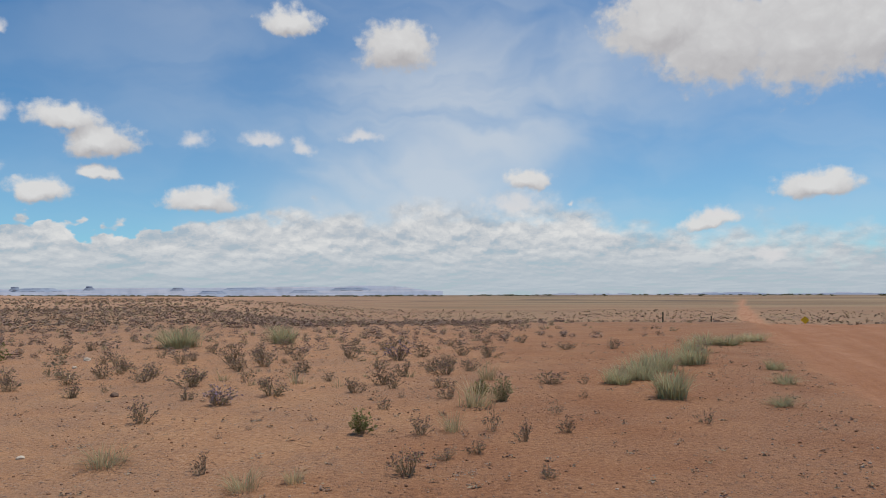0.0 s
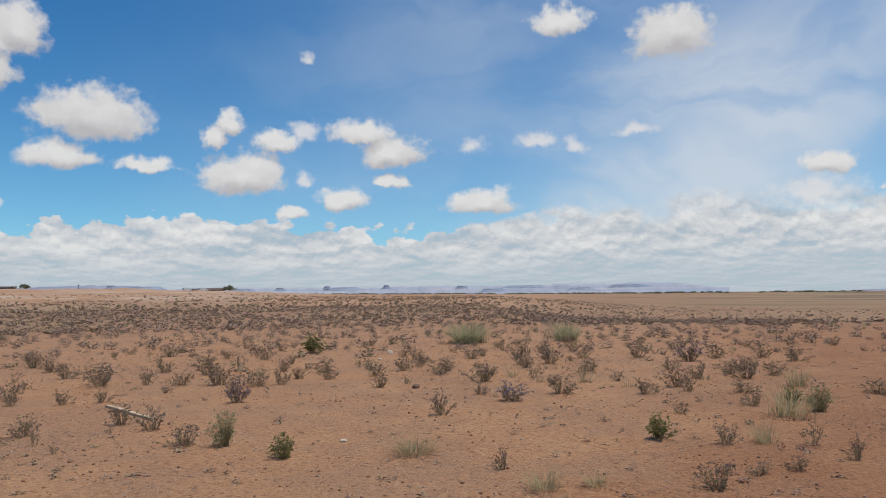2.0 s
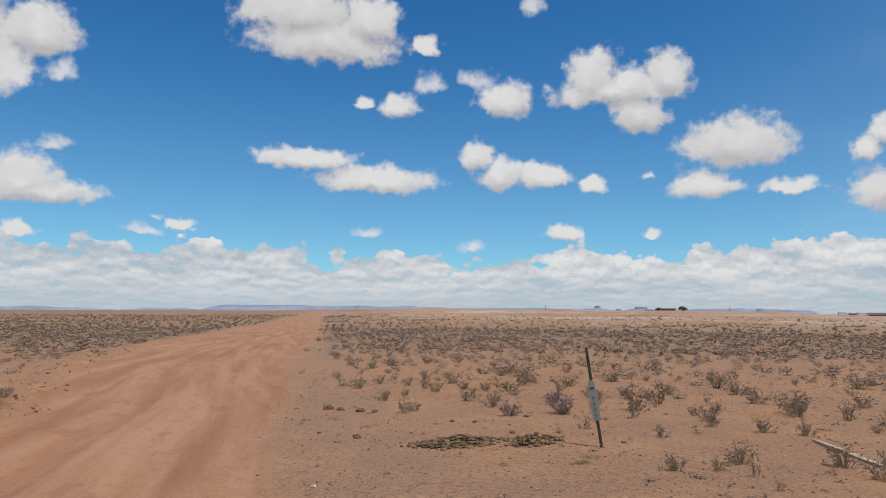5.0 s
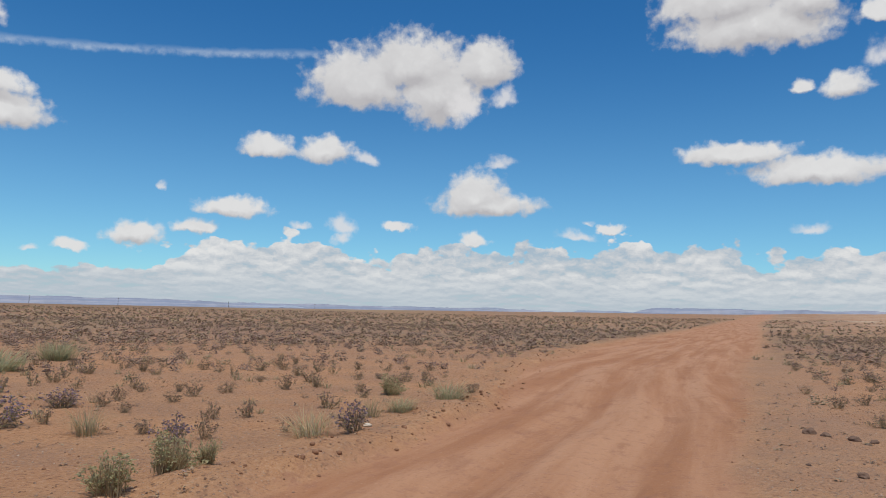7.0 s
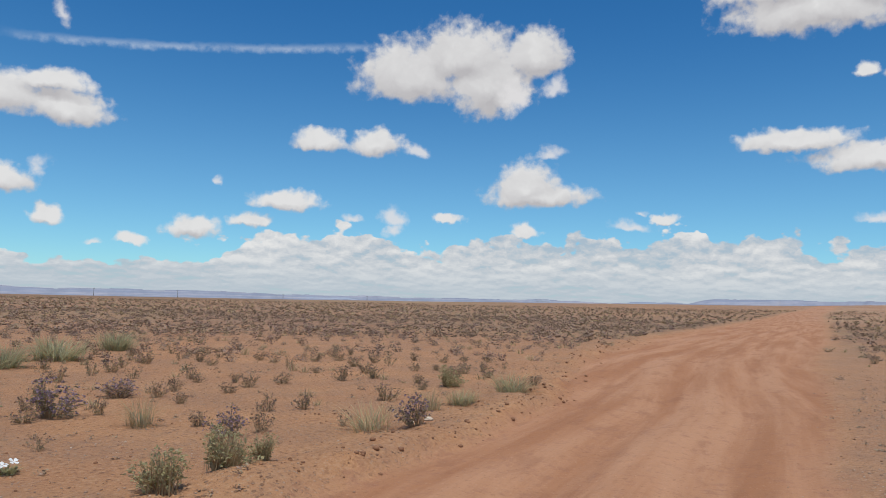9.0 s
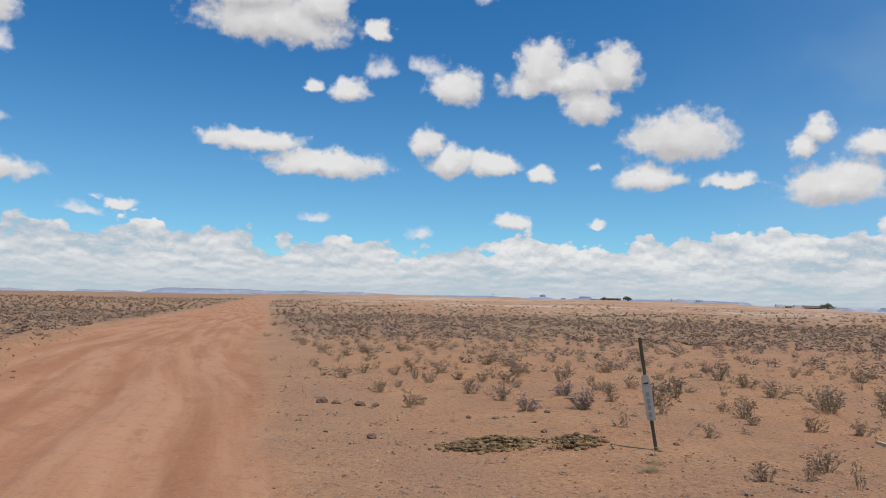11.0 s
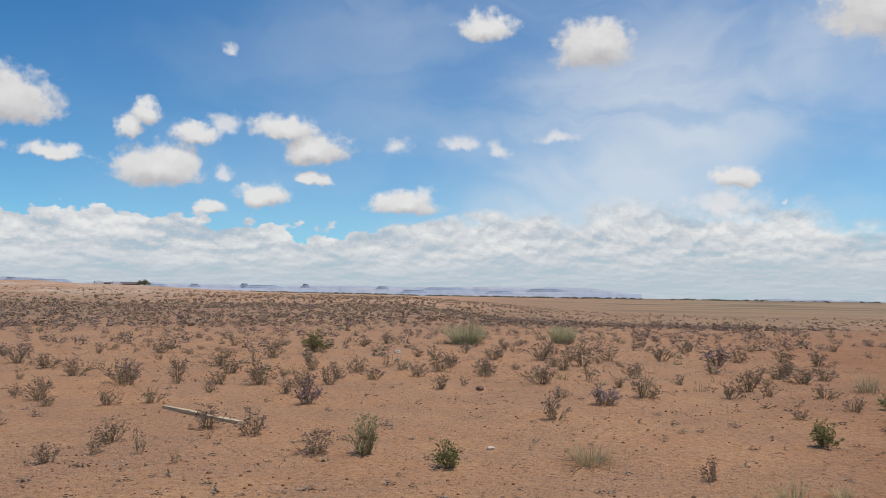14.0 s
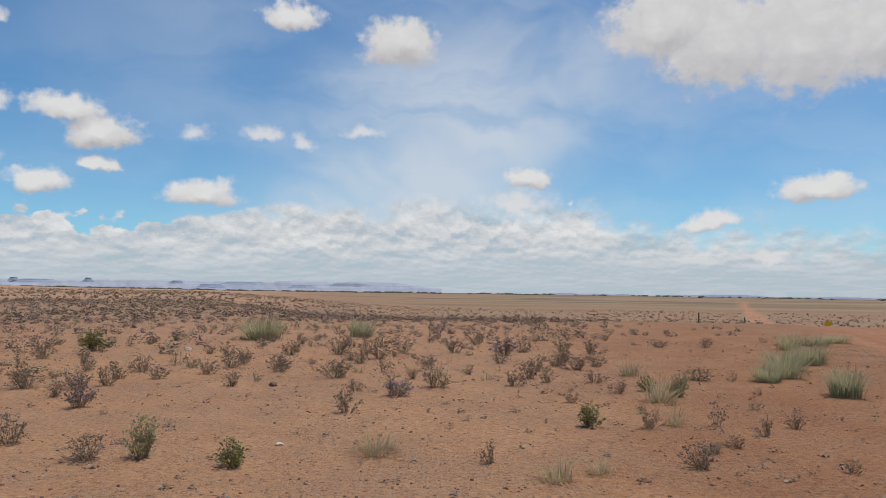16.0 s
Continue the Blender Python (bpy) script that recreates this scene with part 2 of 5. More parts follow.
    trail = n.ramp(n.math("ABSOLUTE", n.math("SUBTRACT", n.math("ADD", el, n.lin(trail_w, 0.3, 0.7, -0.12, 0.12)), trail_mid)), 0.42, 0.0)
    trail = n.math("MULTIPLY", n.math("MULTIPLY", trail, n.math("MULTIPLY", n.ramp(az, 137.0, 133.0), n.ramp(az, 108.0, 113.0))), n.lin(trail_w, 0.3, 0.65, 0.08, 0.42), clamp=True)
    # clear sky, deeper overhead
    clear = n.mix(1.0, sky.outputs[0], n.mix(n.ramp(el, 2.0, 26.0), (0.66, 1.07, 1.18), (0.34, 0.91, 1.2)), "MULTIPLY")
    deep = n.math("MULTIPLY", n.ramp(az, 15.0, 75.0), n.ramp(el, 8.0, 24.0))
    clear = n.mix(deep, clear, n.mix(1.0, clear, (0.74, 0.87, 0.95), "MULTIPLY"))
    colour = n.mix(n.math("MULTIPLY", veil, 0.8), clear, (6.6, 7.1, 7.7))
    colour = n.mix(trail, colour, (7.2, 7.8, 8.4))
    colour = n.mix(bank_thick, colour, bank_col)
    colour = n.mix(n.math("MULTIPLY", cumulus, 0.97), colour, puff_col)
    colour = n.mix(wisp, colour, (7.6, 7.5, 7.6))
    below = n.ramp(el, -0.6, -1.2)
    colour = n.mix(below, colour, (2.0, 1.3, 0.9))
    back = n.add("ShaderNodeBackground", {"Color": colour, "Strength": 0.1})
    out = n.add("ShaderNodeOutputWorld", {"Surface": back.outputs[0]})


make_world()


# ---- materials ----
def material(name, build, rough=0.9):
    """A node material: build(n) returns colour, and perhaps a bump height and its strength."""
    m = bpy.data.materials.new(name)
    m.use_nodes = True
    n = Nodes(m.node_tree)
    bsdf = m.node_tree.nodes["Principled BSDF"]
    bsdf.inputs["Roughness"].default_value = rough
    bsdf.inputs["Specular IOR Level"].default_value = 0.25
    got = build(n)
    colour, height, strength, dist = (*got, None, 0.5, 0.02)[:4] if isinstance(got, tuple) else (got, None, 0.5, 0.02)
    m.node_tree.links.new(colour, bsdf.inputs["Base Color"])
    if height is not None:
        b = n.add("ShaderNodeBump", {"Height": height, "Strength": strength, "Distance": dist})
        m.node_tree.links.new(b.outputs[0], bsdf.inputs["Normal"])
    return m


def attr(n, name):
    return n.add("ShaderNodeAttribute", attribute_name=name).outputs["Fac"]


def position(n):
    return n.add("ShaderNodeNewGeometry").outputs["Position"]


def earth(n):
    p = position(n)
    big, mid = n.noise(p, 0.11, 5.0, 0.6), n.noise(p, 0.7, 5.0, 0.6)
    fine, crumb, grain = n.noise(p, 5.0, 6.0, 0.7), n.noise(p, 17.0, 5.0, 0.75), n.noise(p, 55.0, 3.0, 0.65)
    gravel, road = attr(n, "gravel"), attr(n, "road")
    off_road = n.math("SUBTRACT", 1.0, n.math("MULTIPLY", road, 0.75))
    c = n.mix(n.ramp(big, 0.3, 0.7), (0.485, 0.236, 0.106), (0.43, 0.214, 0.107))
    c = n.mix(n.ramp(mid, 0.38, 0.7, 0.0, 0.8), c, (0.54, 0.285, 0.135))
    c = n.mix(n.ramp(fine, 0.5, 0.7, 0.0, 0.5), c, (0.36, 0.175, 0.085))
    c = n.mix(n.math("MULTIPLY", n.ramp(crumb, 0.53, 0.62, 0.0, 0.8), off_road), c, (0.27, 0.13, 0.065))
    c = n.mix(n.math("MULTIPLY", n.ramp(crumb, 0.47, 0.37, 0.0, 0.7), off_road), c, (0.58, 0.35, 0.192))
    c = n.mix(n.ramp(grain, 0.5, 0.75, 0.0, 0.4), c, (0.56, 0.37, 0.235))
    # crumbs and chips of stone, denser on the gravel
    patch = n.ramp(n.noise(p, 0.55, 4.0, 0.65), 0.4, 0.6)
    amount = n.math("MULTIPLY", n.math("MAXIMUM", gravel, n.math("ADD", n.math("MULTIPLY", patch, 0.75), 0.2)), n.math("SUBTRACT", 1.0, n.math("MULTIPLY", road, 0.9)))
    chip = n.voronoi(p, 24.0)
    tone = n.split(n.voronoi(p, 24.0, "Color"))[0]
    stone = n.math("MULTIPLY", n.ramp(chip, 0.38, 0.2), n.math("MULTIPLY", amount, n.ramp(tone, 0.2, 0.5)))
    c = n.mix(n.math("MULTIPLY", stone, 0.9), c, n.mix(n.ramp(tone, 0.4, 0.95), (0.16, 0.09, 0.06), (0.56, 0.43, 0.32)))
    chip2 = n.voronoi(p, 9.0)
    tone2 = n.split(n.voronoi(p, 9.0, "Color"))[1]
    lump = n.math("MULTIPLY", n.ramp(chip2, 0.22, 0.1), n.math("MULTIPLY", n.ramp(tone2, 0.35, 0.5), n.math("SUBTRACT", 1.0, road)))
    c = n.mix(n.math("MULTIPLY", lump, 0.75), c, (0.2, 0.11, 0.068))
    # gravelly patches, greyer than the blown sand between them
    c = n.mix(n.math("MULTIPLY", n.math("MULTIPLY", patch, n.ramp(fine, 0.3, 0.6, 0.12, 0.45)), off_road), c, (0.36, 0.208, 0.126))
    # greyer, stonier verge
    c = n.mix(n.math("MULTIPLY", gravel, n.ramp(fine, 0.3, 0.65, 0.08, 0.4)), c, (0.42, 0.248, 0.152))
    # the driven track: smoother, pinker, with streaks along it
    across, along = attr(n, "across"), attr(n, "along")
    lane = n.noise(n.xyz(across, n.math("MULTIPLY", along, 0.06), 0.0), 1.5, 5.0, 0.6)
    scuff = n.noise(n.xyz(n.math("MULTIPLY", across, 1.0), n.math("MULTIPLY", along, 0.3), 3.0), 2.6, 5.0, 0.65)
    track = n.mix(n.ramp(lane, 0.35, 0.65), (0.385, 0.172, 0.08), (0.5, 0.26, 0.14))
    track = n.mix(n.ramp(scuff, 0.52, 0.68, 0.0, 0.4), track, (0.29, 0.122, 0.062))
    track = n.mix(n.ramp(fine, 0.52, 0.68, 0.0, 0.4), track, (0.3, 0.135, 0.085))
    track = n.mix(n.ramp(crumb, 0.56, 0.68, 0.0, 0.5), track, (0.25, 0.115, 0.06))
    track = n.mix(n.ramp(crumb, 0.42, 0.32, 0.0, 0.35), track, (0.6, 0.37, 0.22))
    soft = n.ramp(n.math("ADD", road, n.lin(fine, 0.3, 0.7, -0.25, 0.25)), 0.2, 0.75)
    c = n.mix(soft, c, track)
    # redder earth on the eastern ground and track, with cloud shade painted into it
    c = n.mix(n.math("MULTIPLY", attr(n, "east_shade"), n.ramp(mid, 0.25, 0.6, 0.8, 0.5)), c, n.mix(n.ramp(crumb, 0.4, 0.6), (0.36, 0.148, 0.06), (0.235, 0.092, 0.04)))
    # pale badland, grass plain and scrub cover further off
    strata = n.noise(n.vec("MULTIPLY", p, (0.012, 0.012, 0.9)), 1.0, 4.0, 0.6)
    blot = n.noise(p, 0.05, 5.0, 0.65)
    pale = n.math("MULTIPLY", attr(n, "pale"), n.ramp(n.math("ADD", n.math("MULTIPLY", blot, 0.6), n.math("MULTIPLY", n.noise(p, 0.16, 5.0, 0.7), 0.4)), 0.4, 0.56, 0.05, 1.0))
    c = n.mix(pale, c, n.mix(n.ramp(strata, 0.4, 0.65), (0.6, 0.465, 0.335), (0.47, 0.28, 0.175)))
    plain = n.math("MULTIPLY", attr(n, "plain"), n.ramp(n.noise(n.vec("MULTIPLY", p, (0.004, 0.016, 0)), 1.0, 5.0, 0.6), 0.3, 0.6, 0.5, 1.0))
    c = n.mix(plain, c, n.mix(n.ramp(n.noise(n.vec("MULTIPLY", p, (0.002, 0.009, 0)), 1.0, 4.0, 0.6), 0.42, 0.6), (0.19, 0.126, 0.07), (0.335, 0.232, 0.125)))
    tuft = n.noise(p, 0.9, 5.0, 0.7)
    scrub = n.math("MULTIPLY", attr(n, "scrub"), n.ramp(tuft, 0.36, 0.6, 0.25, 1.0))
    c = n.mix(n.math("MULTIPLY", scrub, 0.9), c, n.mix(n.ramp(blot, 0.4, 0.62), (0.205, 0.13, 0.09), (0.235, 0.18, 0.105)))
    c = n.mix(n.math("MULTIPLY", attr(n, "dark"), 0.85), c, (0.075, 0.06, 0.05))
    h = n.math("ADD", n.math("ADD", n.math("MULTIPLY", fine, 0.6), n.math("MULTIPLY", n.math("MULTIPLY", crumb, off_road), 0.55)), n.math("ADD", n.math("MULTIPLY", n.math("ADD", stone, lump), 0.3), n.math("MULTIPLY", n.math("MULTIPLY", scuff, road), 0.45)))
    return c, h, 1.0, 0.07


EARTH = material("red_earth", earth, 0.95)


def leafy(name, dark, light, tip=None, glow=0.4):
    """Thin leaf: colour varies leaf by leaf and plant by plant, and some light comes through."""
    def build(n):
        g = n.add("ShaderNodeNewGeometry")
        c = n.mix(g.outputs["Random Per Island"], dark, light)
        c = n.mix(n.ramp(n.noise(g.outputs["Position"], 0.5, 3.0), 0.35, 0.65, 0.0, 0.5), c, tuple(0.78 * v for v in dark))
        if tip:
            c = n.mix(n.ramp(n.noise(g.outputs["Position"], 0.23, 2.0), 0.4, 0.65, 0.0, 0.6), c, tip)
        return c
    m = material(name, build, 0.8)
    n = Nodes(m.node_tree)
    bsdf = m.node_tree.nodes["Principled BSDF"]
    out = m.node_tree.nodes["Material Output"]
    thin = n.add("ShaderNodeBsdfTranslucent", {"Color": bsdf.inputs["Base Color"].links[0].from_socket})
    both = n.add("ShaderNodeMixShader", (glow, bsdf.outputs[0], thin.outputs[0]))
    m.node_tree.links.new(both.outputs[0], out.inputs["Surface"])
    return m


def mixed_scrub(name, leaf, head, share):
    """Leaves and faded flower heads of one scrub, mixed leaf by leaf, with whole plants paler or greyer."""
    def build(n):
        g = n.add("ShaderNodeNewGeometry")
        k = g.outputs["Random Per Island"]
        p = n.noise(g.outputs["Position"], 0.9, 3.0)
        c = n.mix(n.ramp(n.math("ADD", k, n.lin(p, 0.35, 0.65, -0.3, 0.3)), share - 0.06, share + 0.06), leaf, head)
        c = n.mix(n.lin(n.math("FRACT", n.math("MULTIPLY", k, 37.0)), 0.0, 1.0, 0.0, 0.55), c, n.mix(0.5, c, (0.6, 0.47, 0.33)))
        return n.mix(n.ramp(n.noise(g.outputs["Position"], 0.3, 3.0), 0.35, 0.65, 0.0, 0.4), c, tuple(0.7 * v for v in leaf))
    return material(name, build, 0.85)


MAUVE_MIX = mixed_scrub("mauve_scrub_leaf", (0.33, 0.235, 0.148), (0.265, 0.16, 0.138), 0.42)
OLIVE_MIX = mixed_scrub("olive_scrub_leaf", (0.32, 0.26, 0.145), (0.33, 0.23, 0.15), 0.6)
TAWNY_MIX = mixed_scrub("tawny_scrub_leaf", (0.35, 0.255, 0.15), (0.28, 0.175, 0.135), 0.5)
STEM = leafy("dry_stem", (0.32, 0.21, 0.115), (0.56, 0.41, 0.24), glow=0.1)
SHRUB_LEAF = leafy("shrub_leaf", (0.22, 0.168, 0.098), (0.46, 0.365, 0.235), (0.31, 0.265, 0.14))
FLOWER_BROWN = leafy("faded_flower", (0.18, 0.106, 0.085), (0.38, 0.25, 0.205), (0.28, 0.18, 0.175))
FLOWER_PURPLE = leafy("purple_flower", (0.25, 0.17, 0.2), (0.47, 0.355, 0.42))
GREEN_LEAF = leafy("green_leaf", (0.17, 0.165, 0.055), (0.38, 0.35, 0.13))
SAGE_LEAF = leafy("sage_leaf", (0.33, 0.3, 0.14), (0.6, 0.53, 0.3))
GRASS_GREEN = leafy("green_grass", (0.33, 0.325, 0.175), (0.62, 0.58, 0.35), glow=0.6)
GRASS_DRY = leafy("dry_grass", (0.43, 0.32, 0.17), (0.66, 0.52, 0.31), glow=0.5)


# ---- the land ----
def lattice(ix, iy, seed):
    h = np.sin(ix * 127.1 + iy * 311.7 + seed * 74.7) * 43758.5453
    return h - np.floor(h)


def vnoise(x, y, seed=0):
    ix, iy = np.floor(x), np.floor(y)
    fx, fy = x - ix, y - iy
    fx, fy = fx * fx * (3 - 2 * fx), fy * fy * (3 - 2 * fy)
    a, b = lattice(ix, iy, seed), lattice(ix + 1, iy, seed)
    c, d = lattice(ix, iy + 1, seed), lattice(ix + 1, iy + 1, seed)
    return (a + (b - a) * fx) * (1 - fy) + (c + (d - c) * fx) * fy


def fbm(x, y, seed=0, octaves=4):
    s, amp, tot = 0.0, 1.0, 0.0
    for o in range(octaves):
        s, tot = s + amp * vnoise(x * 2**o + 13.7 * o, y * 2**o - 7.1 * o, seed + o), tot + amp
        amp *= 0.5
    return s / tot - 0.5


def step(lo, hi, v):
    t = np.clip((v - lo) / (hi - lo), 0, 1)
    return t * t * (3 - 2 * t)


# the track: x, y of its middle and half its width
TRACK = [(-900, 235, 4), (-400, 92, 3.5), (-190, 37, 4), (-135, 24.5, 4.6), (-58, 7.8, 4.3), (-44, 4.9, 4.0), (-29.5, 2.0, 3.3), (-23, 1.3, 2.9), (-16, 0.65, 2.1),
         (-12, -0.1, 1.95), (-8.8, -0.65, 2.1), (-4, -1.0, 2.3), (0, -1.0, 2.5), (4.4, 0.9, 2.6), (7.2, 5.2, 2.7), (9.3, 10.8, 2.8),
         (12.3, 19.6, 2.9), (15.6, 29, 2.9), (27.6, 60, 2.3), (62, 150, 2.0), (150, 375, 2.0), (420, 1050, 2.4)]
RISE_AZ = [-180, -60, -30, 0, 16, 28, 38, 44, 70, 80, 98, 115, 133, 180]
RISE_EL = [0, -0.3, -0.42, -0.2, -0.16, 0.0, 0.34, 0.6, 0.66, 0.5, 0.3, 0.1, 0.0, 0]


def track_coords(x, y):
    """Across (in half widths), metres from the middle (positive on the inner side), metres along the track."""
    best = np.full(x.shape, 1e9)
    off, along, half = np.zeros_like(best), np.zeros_like(best), np.ones_like(best)
    run = 0.0
    for (x0, y0, h0), (x1, y1, h1) in zip(TRACK, TRACK[1:]):
        dx, dy = x1 - x0, y1 - y0
        L = math.hypot(dx, dy)
        t = np.clip(((x - x0) * dx + (y - y0) * dy) / L**2, 0, 1)
        ex, ey = x - x0 - t * dx, y - y0 - t * dy
        d = np.hypot(ex, ey)
        m = d < best
        side = np.sign(dx * ey - dy * ex)
        best = np.where(m, d, best)
        off, along, half = np.where(m, d * side, off), np.where(m, run + t * L, along), np.where(m, h0 + t * (h1 - h0), half)
        run += L
    return off / half, off, along


def land(x, y):
    """Height and the ground's covers at x, y (arrays)."""
    x, y = np.asarray(x, float), np.asarray(y, float)
    d, az = np.hypot(x + 1.5, y), np.degrees(np.arctan2(-(x + 1.5), y))
    el = np.radians(np.interp(az, RISE_AZ, RISE_EL))
    z = step(45, 420, d) * (1.6 + np.tan(el) * np.where(el > 0, np.minimum(d, 450), d))
    ne = step(20, 0, az) * step(-120, -60, az)
    z += -5.0 * step(34, 120, d) * ne * (1 - 0.6 * step(500, 1500, d))
    bad = step(30, 38, az) * step(82, 66, az) * step(80, 190, d + 60 * fbm(x / 28, y / 28, 83)) * step(620, 470, d)
    mound = np.abs(fbm(x / 45, y / 45, 3)) * 2
    z += bad * (2.6 * (0.35 - mound) + 0.8 * fbm(x / 12, y / 12, 9))
    near = step(120, 40, d)
    z += near * (0.05 * fbm(x / 6.0, y / 6.0, 5) + 0.05 * fbm(x / 1.1, y / 1.1, 7) * (0.4 + 0.6 * step(3, 6, d))) + step(30, 200, d) * 0.5 * fbm(x / 40, y / 40, 15)
    u, off, along = track_coords(x, y)
    au = np.abs(u + 0.18 * fbm(x / 1.7, y / 1.7, 21))
    road = step(1.25, 0.78, au)
    rut = np.sin(off * 4.3 + 1.4 * np.sin(along * 0.11)) * 0.5 + fbm(off * 2.2, along * 0.16, 31)
    z += road * (-0.08 + 0.075 * rut) * step(300, 60, d)
    outer = step(-0.95, -1.12, u) * step(-1.75, -1.2, u) * (x < -7)
    z += outer * (0.1 + 0.3 * fbm(x / 0.9, y / 0.9, 17)) * step(200, 30, d)
    inner_m = off - np.abs(off / np.where(np.abs(u) < 1e-6, 1, u)) * 0.95
    gravel = step(-0.5, 1.2, inner_m + 0.6 * fbm(x / 0.9, y / 0.9, 43)) * step(2.9, 1.4, inner_m + 0.8 * fbm(x / 1.2, y / 1.2, 41)) * step(70, 30, d)
    scrub = step(21, 60, d) * step(1.0, 1.4, np.abs(u)) * (0.75 + 0.9 * fbm(x / 30, y / 30, 51))
    plain = step(13, -7, az + 26 * fbm(x / 60, y / 60, 77)) * step(-120, -60, az) * step(130, 380, d + 160 * fbm(x / 60, y / 60, 78)) * (1 - road)
    plain = np.maximum(plain, 0.8 * step(88, 105, az) * step(200, 150, az) * step(160, 350, d))
    orange = step(8, 16, az) * step(40, 30, az) * step(75, 130, d + 70 * fbm(x / 30, y / 30, 79))
    scrub = np.clip(scrub * (1 - 0.85 * plain) * (1 - 0.85 * bad) * (1 - 0.85 * orange), 0, 1)
    band = step(0.12, 0.22, fbm(az / 9 + 40, np.log(np.maximum(d, 1)) * 5, 61)) * step(450, 650, d) * step(40, 26, az)
    belt = step(1500, 1700, d) * step(2600, 2300, d) * step(36, 30, az) * step(-35, -31, az) * 0.8
    belt = np.maximum(belt, step(1000, 1100, d) * step(1500, 1300, d) * step(98, 106, az) * 0.8)
    dark = np.clip(band * 0.75 + belt, 0, 1)
    # eastern sector where the earth is redder and cloud shade is painted on
    east_shade = step(5, -16, az + 14 * fbm(x / 5, y / 5, 87)) * step(-120, -60, az) * step(75, 35, d)
    return dict(east_shade=east_shade, z=z, road=road, gravel=gravel, across=off, along=along, pale=np.clip(bad * (0.75 + 1.2 * fbm(x / 25, y / 25, 71)) + orange * 0.2, 0, 1),
                plain=plain, scrub=scrub, dark=dark, u=u, d=d, az=az)


def height(x, y):
    return float(land(np.array([x]), np.array([y]))["z"][0])


def mesh_from(name, verts, faces, material_, parent=None, attrs=None, smooth=False):
    """A mesh object from arrays of vertices and equal-sized faces."""
    verts, faces = np.asarray(verts, np.float32), np.asarray(faces, np.int32)
    me = bpy.data.meshes.new(name)
    me.vertices.add(len(verts))
    me.vertices.foreach_set("co", verts.ravel())
    k = faces.shape[1]
    me.loops.add(faces.size)
    me.loops.foreach_set("vertex_index", faces.ravel())
    me.polygons.add(len(faces))
    me.polygons.foreach_set("loop_start", np.arange(0, faces.size, k, dtype=np.int32))
    me.update(calc_edges=True)
    me.validate()
    if smooth:
        me.polygons.foreach_set("use_smooth", np.ones(len(me.polygons), bool))
    for key, v in (attrs or {}).items():
        me.attributes.new(key, "FLOAT", "POINT").data.foreach_set("value", np.asarray(v, np.float32))
    me.materials.append(material_)
    ob = new(name, me)
    ob.parent = parent
    return ob


def build_land():
    az = np.radians(np.concatenate([np.arange(-48, 152, 0.36), np.arange(152, 312, 4.0)]))
    r = [1.2]
    while r[-1] < 4700:
        r.append(r[-1] * (1.0155 if r[-1] < 200 else 1.03))
    r = np.array(r)
    R, A = np.meshgrid(r, az, indexing="ij")
    X, Y = -1.5 - R * np.sin(A), R * np.cos(A)
    X, Y = np.append(X.ravel(), -1.5), np.append(Y.ravel(), 0.0)
    L = land(X, Y)
    na, nr = len(az), len(r)
    i, j = np.meshgrid(np.arange(nr - 1), np.arange(na), indexing="ij")
    j2 = (j + 1) % na
    quads = np.stack([i * na + j, i * na + j2, (i + 1) * na + j2, (i + 1) * na + j], -1).reshape(-1, 4)[:, ::-1]
    verts = np.stack([X, Y, L["z"]], 1)
    on = (L["road"][quads].mean(1) > 0.5) & (L["d"][quads].mean(1) < 420)
    keys = ("east_shade", "road", "gravel", "across", "along", "pale", "plain", "scrub", "dark")
    for name, pick in (("ground", ~on), ("road", on)):
        q = quads[pick]
        used, inv = np.unique(q, return_inverse=True)
        ob = mesh_from(name, verts[used], inv.reshape(-1, 4), EARTH, attrs={k: L[k][used] for k in keys}, smooth=True)
        if name == "ground":
            tagged(ob, "red sandy desert ground with crumbs of stone and dry scrub", "ground", kind="structure")
        else:
            tagged(ob, "graded red dirt road with wheel ruts and a low sandy bank", "road", kind="structure")
    # the patch under the camera
    ring = np.arange(na)
    fan = np.stack([ring, (ring + 1) % na, np.full(na, na)], 1)
    tri = np.concatenate([verts[:na], verts[-1:]])
    ob = mesh_from("ground_middle", tri, fan[:, ::-1], EARTH, attrs={k: np.append(L[k][:na], L[k][-1]) for k in keys}, smooth=True)
    tagged(ob, "smooth red sandy middle of the dirt road", "ground", kind="structure")


build_land()


# ---- plants ----
def sprig_tube(verts, faces, a, b, ra, rb):
    """A three-sided tapering twig from a to b."""
    d = (b - a)
    d = d / (np.linalg.norm(d) + 1e-9)
    s = np.cross(d, (0.3, 0.5, 0.8))
    s /= np.linalg.norm(s)
    t = np.cross(d, s)
    n0 = len(verts)
    for p, r in ((a, ra), (b, rb)):
        for k in range(3):
            w = 2.0944 * k
            verts.append(p + r * (math.cos(w) * s + math.sin(w) * t))
    for k in range(3):
        faces.append((n0 + k, n0 + (k + 1) % 3, n0 + 3 + (k + 1) % 3, n0 + 3 + k))


def leaf_quad(verts, faces, p, d, side, length, width):
    """A leaf folded along its middle: two quads would be wasted, so one bent kite."""
    n0 = len(verts)
    up = np.cross(d, side)
    verts.extend([p, p + d * length * 0.5 + side * width + up * width * 0.3, p + d * length, p + d * length * 0.5 - side * width + up * width * 0.3])
    faces.append((n0, n0 + 1, n0 + 2, n0 + 3))


def unit(v):
    return v / (np.linalg.norm(v) + 1e-9)


def rand_dir(r):
    return unit(np.array([r.gauss(0, 1), r.gauss(0, 1), r.gauss(0, 1)]))


